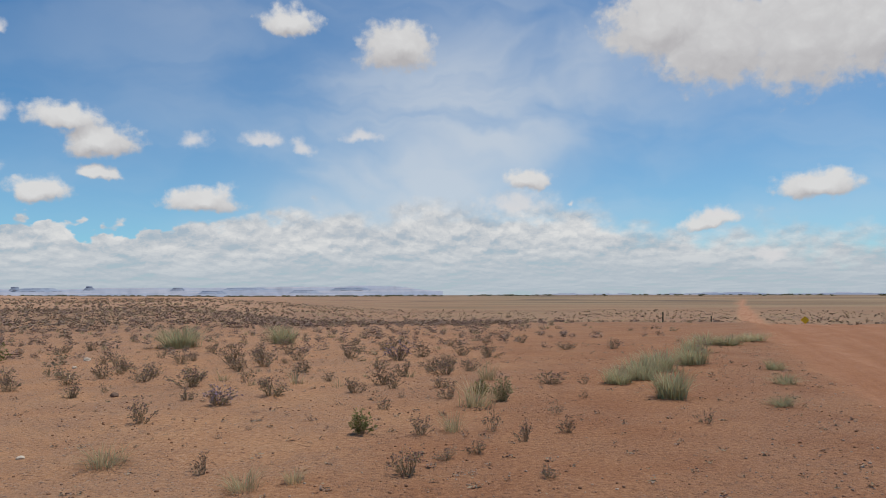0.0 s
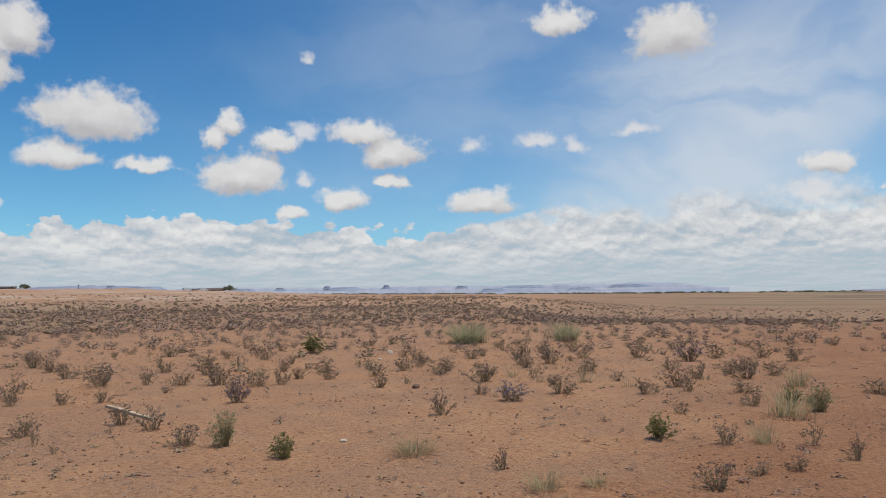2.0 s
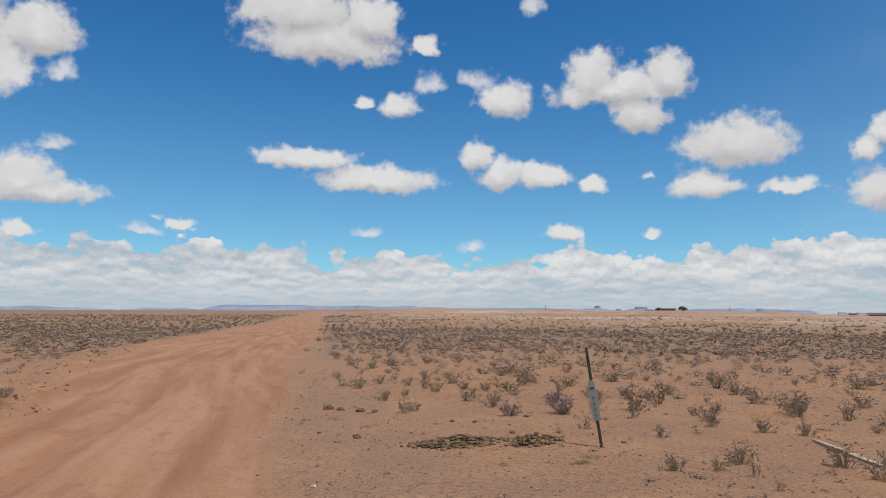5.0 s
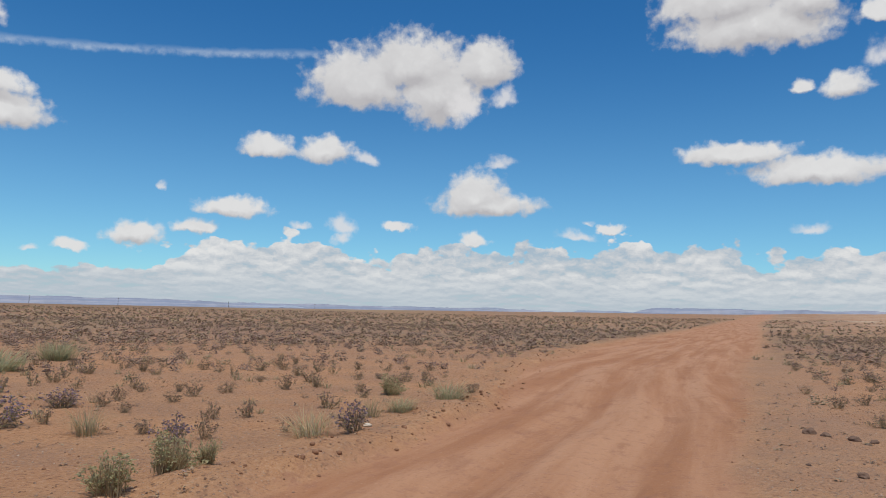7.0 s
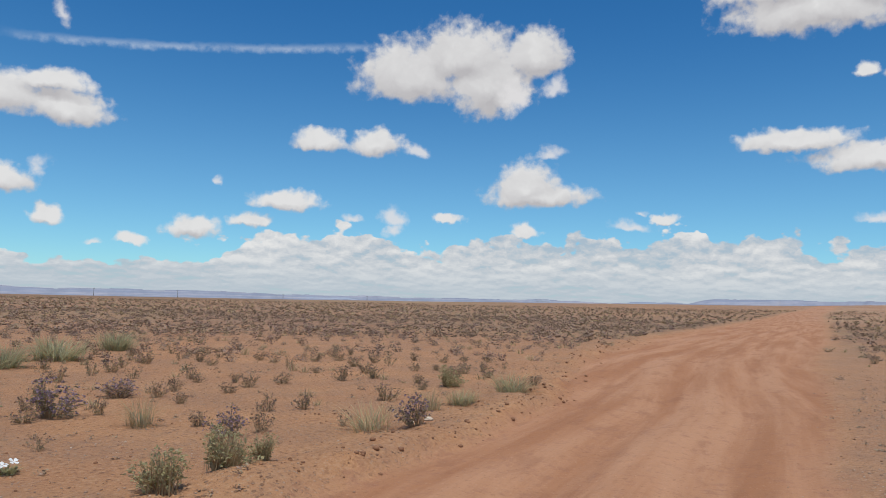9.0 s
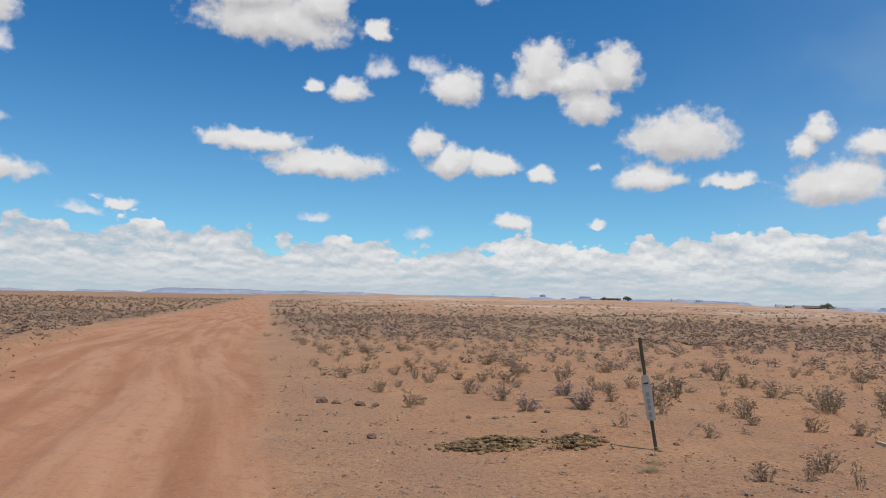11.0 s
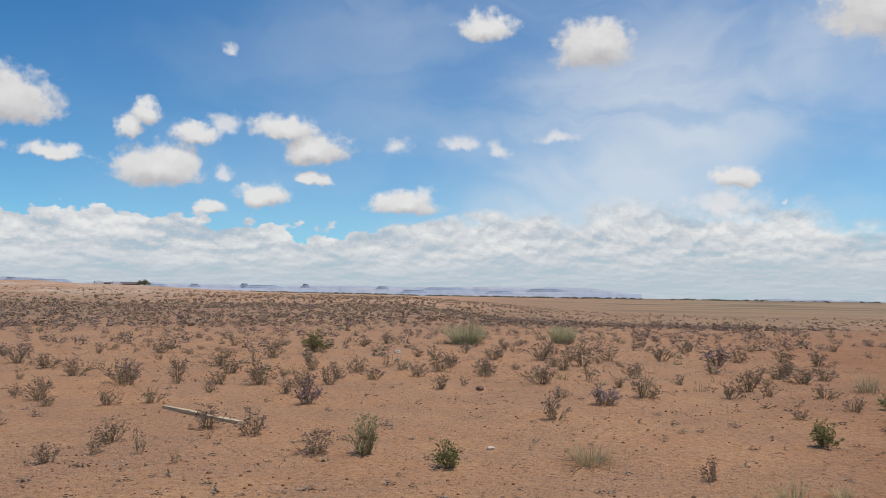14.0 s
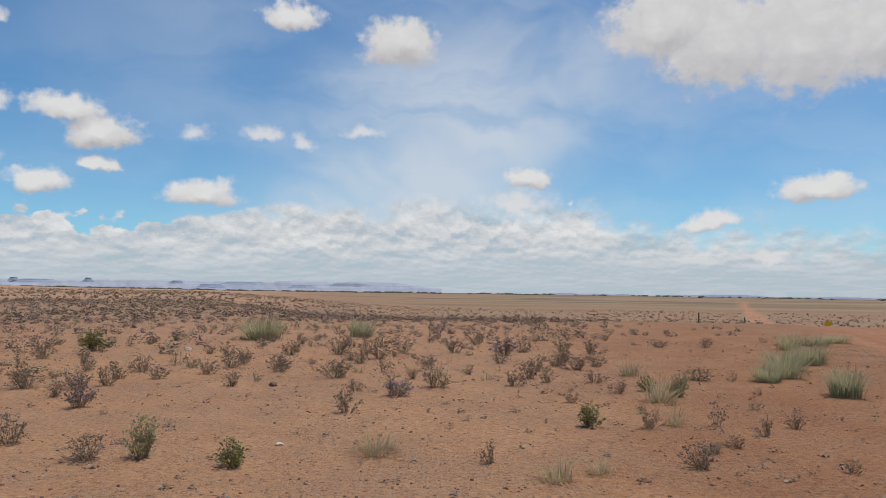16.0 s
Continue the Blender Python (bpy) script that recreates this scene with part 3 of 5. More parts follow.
def shrub_arrays(seed, stems=20, branches=4, leaves=2, heads=3, spread=0.5, head_size=0.045, leaf_size=0.045):
    """A bush one unit wide and about one unit high: stems, leaves and flower heads as vertex and face lists."""
    r = random.Random(seed)
    S, L, H = ([], []), ([], []), ([], [])
    lop = r.uniform(0, 6.28)
    for i in range(stems):
        w = 6.2832 * (i + r.random()) / stems
        lean = spread * math.sqrt(r.random()) * (0.85 + 0.3 * math.cos(w - lop))
        base = np.array([0.3 * lean * math.cos(w), 0.3 * lean * math.sin(w), -0.03])
        tip = np.array([lean * math.cos(w), lean * math.sin(w), r.uniform(0.55, 1.0) * (1.0 - 0.55 * min(1, lean * lean / (spread * spread)))])
        mid = (base + tip) / 2 + np.array([r.gauss(0, 0.03), r.gauss(0, 0.03), 0.04])
        sprig_tube(*S, base, mid, 0.01, 0.007)
        sprig_tube(*S, mid, tip, 0.007, 0.003)
        for b in range(branches):
            f = 1.0 if b == 0 else r.uniform(0.2, 0.95)
            p = base + (mid - base) * 2 * f if f < 0.5 else mid + (tip - mid) * (2 * f - 1)
            end = p + np.array([math.cos(w), math.sin(w), 0.0]) * r.gauss(0.02, 0.04) + np.array([r.gauss(0, 0.06), r.gauss(0, 0.06), abs(r.gauss(0.03, 0.04))])
            if b:
                sprig_tube(*S, p, end, 0.004, 0.002)
            for k in range(leaves + (2 if f < 0.6 else 0)):
                q = p + (end - p) * r.random() + rand_dir(r) * 0.03
                q[2] = max(q[2], 0.02)
                d = unit(rand_dir(r) + np.array([math.cos(w), math.sin(w), 0.6]) * 0.7)
                leaf_quad(*L, q, d, unit(np.cross(d, rand_dir(r))), leaf_size * r.uniform(0.8, 2.0), leaf_size * r.uniform(0.25, 0.5))
            for k in range(heads if f > 0.55 else heads // 3):
                d = rand_dir(r)
                q = end + rand_dir(r) * head_size * 0.6
                leaf_quad(*H, q - d * head_size * 0.5, d, unit(np.cross(d, rand_dir(r))), head_size * r.uniform(0.7, 1.3), head_size * r.uniform(0.35, 0.6))
    return S, L, H


def clump_arrays(seed, leaves, heads, leaf, head):
    """A far shrub one unit wide and high, of a few uneven lobes: leaves thick at the heart, flower heads about the tops."""
    r = random.Random(seed)
    V, F = [], []
    lobes = []
    for k in range(r.randint(3, 5)):
        w, q = r.uniform(0, 6.2832), 0.3 * math.sqrt(r.random())
        lobes.append((q * math.cos(w), q * math.sin(w), r.uniform(0.16, 0.28), r.uniform(0.5, 1.0)))
    for i in range(leaves + heads):
        x, y, rad, tall = r.choice(lobes)
        d = rand_dir(r)
        d[2] = abs(d[2])
        top = i >= leaves
        q = r.uniform(0.75, 1.15) if top else r.random() ** 0.6
        p = np.array([x + rad * q * d[0] * (1.15 if top else 1.0), y + rad * q * d[1] * (1.15 if top else 1.0), 0.02 + tall * q * (0.45 + 0.5 * d[2] if top else d[2] * 0.85)])
        g = unit(rand_dir(r) + np.array([d[0], d[1], 0.7]))
        size = head if top else leaf
        leaf_quad(V, F, p - g * size * 0.5, g, unit(np.cross(g, rand_dir(r))), size * r.uniform(0.8, 1.6), size * r.uniform(0.25, 0.5))
    return V, F


def tuft_arrays(seed, blades=150, spread=0.5, stiff=0.6, width=0.012):
    """A tuft of grass one unit wide and high: arching blades as vertex and face lists."""
    r = random.Random(seed)
    V, F = [], []
    for i in range(blades):
        w = r.uniform(0, 6.2832)
        foot = 0.55 * spread * math.sqrt(r.random())
        b = np.array([foot * math.cos(w + r.gauss(0, .6)), foot * math.sin(w + r.gauss(0, .6)), -0.02])
        out = np.array([math.cos(w), math.sin(w), 0.0])
        side = np.array([-math.sin(w), math.cos(w), 0.0]) * width * r.uniform(0.7, 1.4)
        hgt, lean = r.uniform(0.35, 1.0), r.uniform(0.1, 1.0) * spread * (1.4 - stiff)
        n0 = len(V)
        for k, f in enumerate((0.0, 0.4, 0.75, 1.0)):
            p = b + out * lean * f ** 1.8 + np.array([0, 0, hgt * (f - 0.22 * lean * f ** 3)])
            g = (1.0, 0.9, 0.6, 0.12)[k]
            V.extend([p - side * g, p + side * g])
        for k in range(3):
            F.append((n0 + 2 * k, n0 + 2 * k + 1, n0 + 2 * k + 3, n0 + 2 * k + 2))
    return V, F


def data_from(name, arrays, mat):
    me = bpy.data.meshes.new(name)
    me.from_pydata([tuple(v) for v in arrays[0]], [], arrays[1])
    me.materials.append(mat)
    return me


def plant_kind(kind, seed):
    """Meshes of a plant's parts: list of (part name, mesh)."""
    if kind == "shrub":
        S, L, H = shrub_arrays(seed, 24, 4, 3, 4, 0.55, 0.042, 0.045)
        return [("twig_frame", data_from("twig_frame", S, STEM)), ("foliage", data_from("foliage", L, SHRUB_LEAF)), ("bloom", data_from("bloom", H, FLOWER_BROWN))]
    if kind == "purple":
        S, L, H = shrub_arrays(seed, 30, 5, 3, 6, 0.55, 0.046)
        return [("twig_frame", data_from("twig_frame", S, STEM)), ("foliage", data_from("foliage", L, SHRUB_LEAF)), ("bloom", data_from("bloom", H, FLOWER_PURPLE))]
    if kind == "weed":
        S, L, H = shrub_arrays(seed, 10, 4, 3, 3, 0.42, 0.045, 0.05)
        return [("twig_frame", data_from("twig_frame", S, STEM)), ("foliage", data_from("foliage", L, SHRUB_LEAF)), ("bloom", data_from("bloom", H, FLOWER_BROWN))]
    if kind == "green":
        S, L, H = shrub_arrays(seed, 34, 4, 4, 1, 0.5, 0.05, 0.07)
        return [("twig_frame", data_from("twig_frame", S, STEM)), ("foliage", data_from("foliage", L, GREEN_LEAF)), ("shoot_crown", data_from("shoot_crown", H, GREEN_LEAF))]
    if kind == "sage":
        S, L, H = shrub_arrays(seed, 50, 4, 3, 1, 0.52, 0.045, 0.055)
        return [("twig_frame", data_from("twig_frame", S, GRASS_DRY)), ("foliage", data_from("foliage", L, SAGE_LEAF)), ("shoot_crown", data_from("shoot_crown", H, GRASS_DRY))]
    if kind == "bush":
        S, L, H = shrub_arrays(seed, 64, 4, 3, 1, 0.52, 0.045, 0.05)
        T = tuft_arrays(seed + 7, 90, 0.5, 0.9, 0.008)
        return [("twig_frame", data_from("twig_frame", S, STEM)), ("foliage", data_from("foliage", L, SAGE_LEAF)), ("shoot_crown", data_from("shoot_crown", T, GRASS_DRY))]
    if kind == "grass":
        return [("grass", data_from("grass", tuft_arrays(seed, 330, 0.55, 0.35, 0.006), GRASS_GREEN)),
                ("straw", data_from("straw", tuft_arrays(seed + 3, 150, 0.5, 0.6, 0.005), GRASS_DRY))]
    if kind == "low_grass":
        return [("grass", data_from("grass", tuft_arrays(seed, 170, 0.6, 0.15, 0.007), GRASS_GREEN)),
                ("straw", data_from("straw", tuft_arrays(seed + 3, 150, 0.62, 0.2, 0.006), GRASS_DRY))]
    return [("grass", data_from("grass", tuft_arrays(seed, 120, 0.62, 0.1, 0.007), GRASS_DRY)),
            ("green_growth", data_from("green_growth", tuft_arrays(seed + 3, 26, 0.5, 0.3, 0.007), GRASS_GREEN))]


# x, y, width, height of each plant, in metres
SHRUBS_NEAR = [
    (0.89, 6.53, 0.18, 0.15),
    (-0.33, 6.74, 0.39, 0.33),
    (-2.20, 6.85, 0.19, 0.26),
    (0.02, 7.36, 0.29, 0.14),
    (0.33, 7.62, 0.27, 0.18),
    (0.88, 8.20, 0.22, 0.31),
    (-0.28, 8.61, 0.31, 0.31),
    (1.42, 8.66, 0.24, 0.24),
    (-5.86, 6.87, 0.49, 0.32),
    (-7.94, 5.70, 0.27, 0.25),
    (-7.84, 6.16, 0.15, 0.21),
    (-6.92, 7.57, 0.40, 0.40),
    (-3.85, 9.51, 0.37, 0.44),
    (-0.83, 10.46, 0.28, 0.20),
    (-8.10, 6.73, 0.43, 0.30),
    (-7.60, 7.75, 0.42, 0.39),
    (0.06, 11.47, 0.40, 0.27),
    (-11.30, -4.53, 0.33, 0.37),
    (-2.74, 11.88, 0.59, 0.41),
    (-9.98, 7.09, 0.23, 0.23),
    (-1.48, 12.16, 0.42, 0.33),
    (-3.98, 11.60, 0.36, 0.22),
    (-11.36, -5.41, 0.31, 0.27),
    (-0.86, 12.77, 0.39, 0.34),
    (-0.04, 12.81, 0.50, 0.25),
]
SHRUBS_MIDDLE = [
    (-10.74, -7.43, 0.41, 0.25),
    (-9.46, 9.25, 0.35, 0.28),
    (-9.94, 8.90, 0.35, 0.31),
    (-1.08, 13.32, 0.51, 0.41),
    (1.89, 13.24, 0.64, 0.32),
    (-11.63, -7.06, 0.30, 0.30),
    (-10.82, -8.70, 0.36, 0.31),
    (-12.86, -5.23, 0.34, 0.34),
    (-4.46, 13.21, 0.71, 0.46),
    (-13.19, -4.83, 0.35, 0.35),
    (-13.45, 4.49, 0.31, 0.31),
    (-11.13, 8.99, 0.42, 0.42),
    (-7.94, 11.93, 0.40, 0.40),
    (-8.30, 11.69, 0.59, 0.39),
    (-13.76, 4.80, 0.32, 0.23),
    (-9.01, 11.53, 0.60, 0.50),
    (0.05, 14.88, 0.69, 0.40),
    (-11.77, 9.19, 0.24, 0.24),
    (-12.63, 8.60, 0.60, 0.60),
    (-14.74, -4.12, 0.48, 0.36),
    (-10.41, 11.22, 0.31, 0.41),
    (-5.69, 14.23, 0.55, 0.39),
    (-13.94, 6.39, 0.44, 0.34),
    (-11.00, 10.70, 0.51, 0.51),
    (-13.52, -7.53, 0.40, 0.30),
]
SHRUBS_FURTHER = [
    (0.53, 15.48, 0.48, 0.36),
    (-11.30, 11.01, 0.64, 0.53),
    (-2.91, 15.54, 0.47, 0.30),
    (-14.36, -6.76, 0.35, 0.25),
    (-15.43, 4.77, 0.36, 0.31),
    (-14.88, 6.29, 0.41, 0.31),
    (-1.40, 16.12, 0.49, 0.31),
    (-14.30, -7.74, 0.31, 0.37),
    (-13.36, 9.70, 0.55, 0.49),
    (-15.28, -6.89, 0.43, 0.38),
    (-10.51, 13.10, 0.58, 0.46),
    (-16.37, -3.95, 0.32, 0.27),
    (-16.27, 5.49, 0.22, 0.22),
    (-4.04, 16.75, 0.77, 0.51),
    (-17.13, -2.00, 0.44, 0.27),
    (-12.86, 11.61, 0.58, 0.41),
    (-11.70, 13.13, 0.54, 0.36),
    (-16.62, 7.52, 0.36, 0.36),
    (-11.49, 14.30, 0.64, 0.45),
    (-16.53, 8.04, 0.48, 0.30),
    (-17.52, 6.38, 0.24, 0.30),
    (-4.42, 18.12, 0.55, 0.42),
    (-5.09, 17.96, 0.83, 0.55),
    (-3.55, 18.34, 0.56, 0.42),
    (-6.21, 17.68, 0.55, 0.48),
]
SHRUBS_FARTHEST = [
    (1.09, 18.72, 0.65, 0.51),
    (-2.33, 18.65, 0.57, 0.50),
    (-7.58, 17.33, 0.48, 0.41),
    (-0.55, 19.10, 0.58, 0.44),
    (-14.45, 12.67, 0.65, 0.39),
    (0.47, 19.35, 0.60, 0.45),
    (-19.14, -3.27, 0.38, 0.32),
    (-11.34, 16.39, 0.63, 0.56),
    (-17.90, 9.08, 0.54, 0.40),
    (-17.36, 10.14, 0.47, 0.34),
    (-18.67, 7.54, 0.53, 0.40),
    (-15.87, 13.39, 0.71, 0.50),
    (-18.50, 9.60, 0.70, 0.42),
    (3.45, 20.97, 0.66, 0.33),
    (-18.34, 12.07, 0.90, 0.45),
    (-14.74, 16.85, 0.79, 0.47),
    (-21.66, -6.80, 0.46, 0.38),
    (-20.31, 10.33, 0.77, 0.39),
    (-21.34, -8.29, 0.54, 0.31),
    (-21.68, -7.78, 0.46, 0.34),
    (-20.89, 10.03, 0.71, 0.55),
    (-25.71, 8.23, 0.83, 0.37),
    (-26.49, 9.81, 0.68, 0.43),
    (-26.73, 11.14, 0.60, 0.40),
    (-30.47, 7.49, 0.43, 0.43),
]
PURPLE_SHRUBS = [
    (-3.30, 10.96, 0.50, 0.38),
    (-10.90, -4.73, 0.43, 0.43),
    (-7.37, 9.86, 0.37, 0.46),
    (-12.00, -2.77, 0.51, 0.51),
    (-11.16, -7.45, 0.81, 0.64),
    (-12.64, 6.07, 0.44, 0.33),
    (-12.60, 7.09, 0.55, 0.39),
    (-13.25, -8.04, 0.70, 0.40),
    (-14.14, 7.85, 0.42, 0.34),
    (-1.10, 18.18, 0.76, 0.58),
]
WEEDS = [
    (0.56, 8.78, 0.29, 0.36),
    (-6.89, 6.07, 0.16, 0.12),
    (3.20, 9.18, 0.30, 0.19),
    (-7.44, 6.31, 0.18, 0.30),
    (1.48, 9.92, 0.31, 0.19),
    (-7.23, 7.19, 0.13, 0.10),
    (-9.44, -6.01, 0.27, 0.20),
    (2.11, 11.28, 0.18, 0.16),
    (-9.37, -6.93, 0.25, 0.22),
    (-10.88, 6.47, 0.24, 0.24),
    (-12.14, -3.78, 0.31, 0.23),
    (2.48, 13.19, 0.26, 0.21),
    (-3.72, 14.01, 0.43, 0.37),
    (-44.61, 20.17, 0.70, 0.53),
]
GREEN_BUSHES = [
    (-4.48, 6.72, 0.27, 0.24),
    (-0.95, 8.63, 0.30, 0.27),
    (0.57, 11.76, 0.32, 0.23),
    (-11.19, 18.50, 0.70, 0.54),
]
SAGE_BUSHES = [
    (-5.35, 6.90, 0.31, 0.37),
    (0.85, 11.11, 0.36, 0.36),
    (-10.78, -8.21, 0.43, 0.39),
    (-17.07, -3.64, 0.56, 0.39),
]
ROADSIDE_BUSHES = [
    (-8.36, -3.83, 0.44, 0.32),
    (-9.02, -3.69, 0.47, 0.34),
    (-9.37, -3.47, 0.25, 0.23),
]
TALL_GRASS = [
    (3.44, 11.30, 0.68, 0.56),
    (3.06, 13.14, 0.67, 0.36),
    (3.63, 13.77, 0.82, 0.49),
    (4.41, 15.39, 1.10, 0.51),
    (5.47, 16.49, 0.93, 0.56),
    (-14.11, -12.11, 1.13, 0.50),
    (-16.18, -13.22, 1.14, 0.57),
    (-18.33, -13.76, 1.41, 0.66),
    (-8.09, 23.04, 1.53, 0.81),
    (-5.25, 24.40, 1.12, 0.75),
    (-22.03, -14.96, 1.48, 0.65),
]
LOW_GRASS = [
    (-8.74, 4.97, 0.27, 0.04),
    (-8.96, 5.30, 0.19, 0.04),
    (4.70, 10.43, 0.44, 0.16),
    (5.87, 12.89, 0.43, 0.20),
    (-14.64, -2.80, 0.51, 0.28),
    (-16.21, -2.29, 0.72, 0.43),
    (6.69, 15.16, 0.44, 0.25),
    (6.77, 20.36, 0.65, 0.41),
    (7.72, 21.96, 1.06, 0.44),
    (8.35, 21.87, 0.89, 0.39),
    (9.56, 23.18, 1.15, 0.34),
]
DRY_GRASS = [
    (-1.67, 6.27, 0.34, 0.20),
    (-1.29, 6.46, 0.26, 0.15),
    (-3.23, 7.20, 0.50, 0.22),
    (0.10, 8.85, 0.28, 0.28),
    (0.45, 10.64, 0.59, 0.42),
    (-11.76, -3.28, 0.72, 0.36),
    (-11.07, -6.01, 0.46, 0.43),
    (0.80, 13.75, 0.43, 0.38),
    (-13.81, -3.08, 0.35, 0.35),
]


def plant_all():
    kinds = (
        ("shrub", "flowering_shrub", "brownish desert shrub with faded mauve flower heads on red sand", "shrub", "brown shrubs on the sand", SHRUBS_NEAR + SHRUBS_MIDDLE + SHRUBS_FURTHER + SHRUBS_FARTHEST, 7, 1.02),
        ("purple", "purple_shrub", "rounded desert shrub covered in purple flowers on red sand", "shrub", "purple shrubs", PURPLE_SHRUBS, 4, 1.02),
        ("weed", "sparse_weed", "thin sparse brown weed with few twigs on bare sand", "weed", "sparse weeds", WEEDS, 4, 1.1),
        ("green", "green_bush", "small dark green leafy bush on gravelly red sand", "bush", "green bushes", GREEN_BUSHES, 2, 1.1),
        ("sage", "sage_bush", "pale sage-green bush with fine twigs on sand", "bush", "sage bushes", SAGE_BUSHES, 2, 1.1),
        ("bush", "grey_green_bush", "dense grey-green bush with dry tips beside the dirt road", "bush", "grey-green bushes", ROADSIDE_BUSHES, 3, 1.15),
        ("grass", "grass_tuft", "tall green bunch grass with straw-coloured tips", "grass", "tall grass tufts", TALL_GRASS, 4, 1.0),
        ("low_grass", "low_grass_clump", "low green grass clump at the road's verge", "grass", "low grass clumps", LOW_GRASS, 3, 1.0),
        ("dry", "dry_grass_tuft", "straw-coloured dry grass tuft sprawling on sand", "grass", "dry grass tufts", DRY_GRASS, 3, 1.05),
    )
    r = random.Random(11)
    for kind, name, label, category, group, places, count, grow in kinds:
        sets = [plant_kind(kind, 100 + 17 * k) for k in range(count)]
        for k, (x, y, w, h) in enumerate(places):
            root = tagged(new(name), label, category, group)
            root.matrix_world = pose(x, y, height(x, y) - 0.01, r.gauss(0, 4), r.gauss(0, 4), r.uniform(0, 360)) @ Matrix.Diagonal((w * grow, w * grow * r.uniform(0.85, 1.1), h * grow * (0.85 if "shrub" in name else 1.0), 1))
            for part_name, me in sets[k % count]:
                ob = tagged(new(part_name, me), kind="stuff")
                ob.parent = root


plant_all()


def scatter(name, protos, pts, size, tall, mat, label, category, seed):
    """One mesh of many small copies of the prototypes (vertices, faces) standing at pts."""
    rng = np.random.default_rng(seed)
    V, F, n0 = [], [], 0
    which = rng.integers(0, len(protos), len(pts))
    turn = rng.uniform(0, 6.2832, len(pts))
    for k, (pv, pf) in enumerate(protos):
        pv, pf = np.array(pv, np.float32), np.array(pf, np.int32)
        m = which == k
        p, s, h, w = pts[m], size[m][:, None], tall[m][:, None], turn[m][:, None]
        x = p[:, :1] + s * (pv[:, 0] * np.cos(w) - pv[:, 1] * np.sin(w))
        y = p[:, 1:2] + s * (pv[:, 0] * np.sin(w) + pv[:, 1] * np.cos(w))
        z = p[:, 2:] + h * pv[:, 2]
        V.append(np.stack([x, y, z], -1).reshape(-1, 3))
        F.append((pf[None] + (n0 + len(pv) * np.arange(m.sum()))[:, None, None]).reshape(-1, pf.shape[1]))
        n0 += len(pv) * int(m.sum())
    return tagged(mesh_from(name, np.concatenate(V), np.concatenate(F), mat), label, category, kind="stuff")


def sprinkle(rng, count, r0, r1, az0, az1, power=2.0):
    """Random places on the land between two distances; power 2 spreads them evenly over the area."""
    r = (rng.uniform(r0**power, r1**power, count)) ** (1 / power)
    w = np.radians(rng.uniform(az0, az1, count))
    x, y = -1.5 - r * np.sin(w), r * np.cos(w)
    return x, y, land(x, y), r


def cover_places(rng, count, r0, r1, apart):
    """Where shrubs stand between two distances: clumped, off the road, the gravel and the bare ground, each apart from the last."""
    x, y, L, r = sprinkle(rng, count, r0, r1, -36, 142, 1.7)
    clump = fbm(x / 4.5, y / 4.5, 81)
    bare = step(1.0, 1.9, np.abs(L["u"])) * (1 - 0.75 * L["gravel"]) * (1 - 0.9 * L["pale"])
    bare *= 1 - 0.8 * step(60, 85, L["az"]) * step(45, 22, r) * step(6.0, 3.0, np.abs(L["across"]))
    ne_bare = step(-4, -14, L["az"]) * step(60, 45, r)
    keep = rng.uniform(0, 1, count) < np.clip(0.6 + 1.3 * clump, 0.05, 1) * bare * (1 - 0.9 * ne_bare) * (1 - 0.99 * np.clip(1.6 * L["plain"], 0, 1) * (L["az"] < 40))
    x, y, z, r = x[keep], y[keep], L["z"][keep], r[keep]
    if apart:
        chosen = np.array(TAKEN)
        kept = []
        for i in range(len(x)):
            if np.min(np.hypot(chosen[:, 0] - x[i], chosen[:, 1] - y[i])) > apart:
                kept.append(i)
                chosen = np.vstack([chosen, (x[i], y[i])])
        TAKEN[:] = [tuple(p) for p in chosen]
        x, y, z, r = x[kept], y[kept], z[kept], r[kept]
    return x, y, z, r


TAKEN = [p[:2] for L in (SHRUBS_NEAR, SHRUBS_MIDDLE, SHRUBS_FURTHER, SHRUBS_FARTHEST, PURPLE_SHRUBS, WEEDS, TALL_GRASS, LOW_GRASS, SAGE_BUSHES, GREEN_BUSHES) for p in L]


def more_shrubs():
    """The small shrubs between the large ones, each a thing of its own out to the middle distance."""
    rng = np.random.default_rng(21)
    r = random.Random(22)
    sets = [plant_kind("shrub", 700 + 13 * k) for k in range(6)] + [plant_kind("weed", 800 + 13 * k) for k in range(3)]
    x, y, z, d = cover_places(rng, 900, 12.5, 24, 0.62)
    for i in range(min(len(x), 190)):
        w = r.uniform(0.24, 0.55)
        root = tagged(new("small_shrub"), "small brown and mauve desert shrub among others on red sand", "shrub", "small shrubs")
        root.matrix_world = pose(x[i], y[i], z[i] - 0.01, r.gauss(0, 4), r.gauss(0, 4), r.uniform(0, 360)) @ Matrix.Diagonal((w, w * r.uniform(0.85, 1.1), w * r.uniform(0.5, 0.75), 1))
        for part_name, me in sets[r.randrange(len(sets))]:
            tagged(new(part_name, me), kind="stuff").parent = root


more_shrubs()


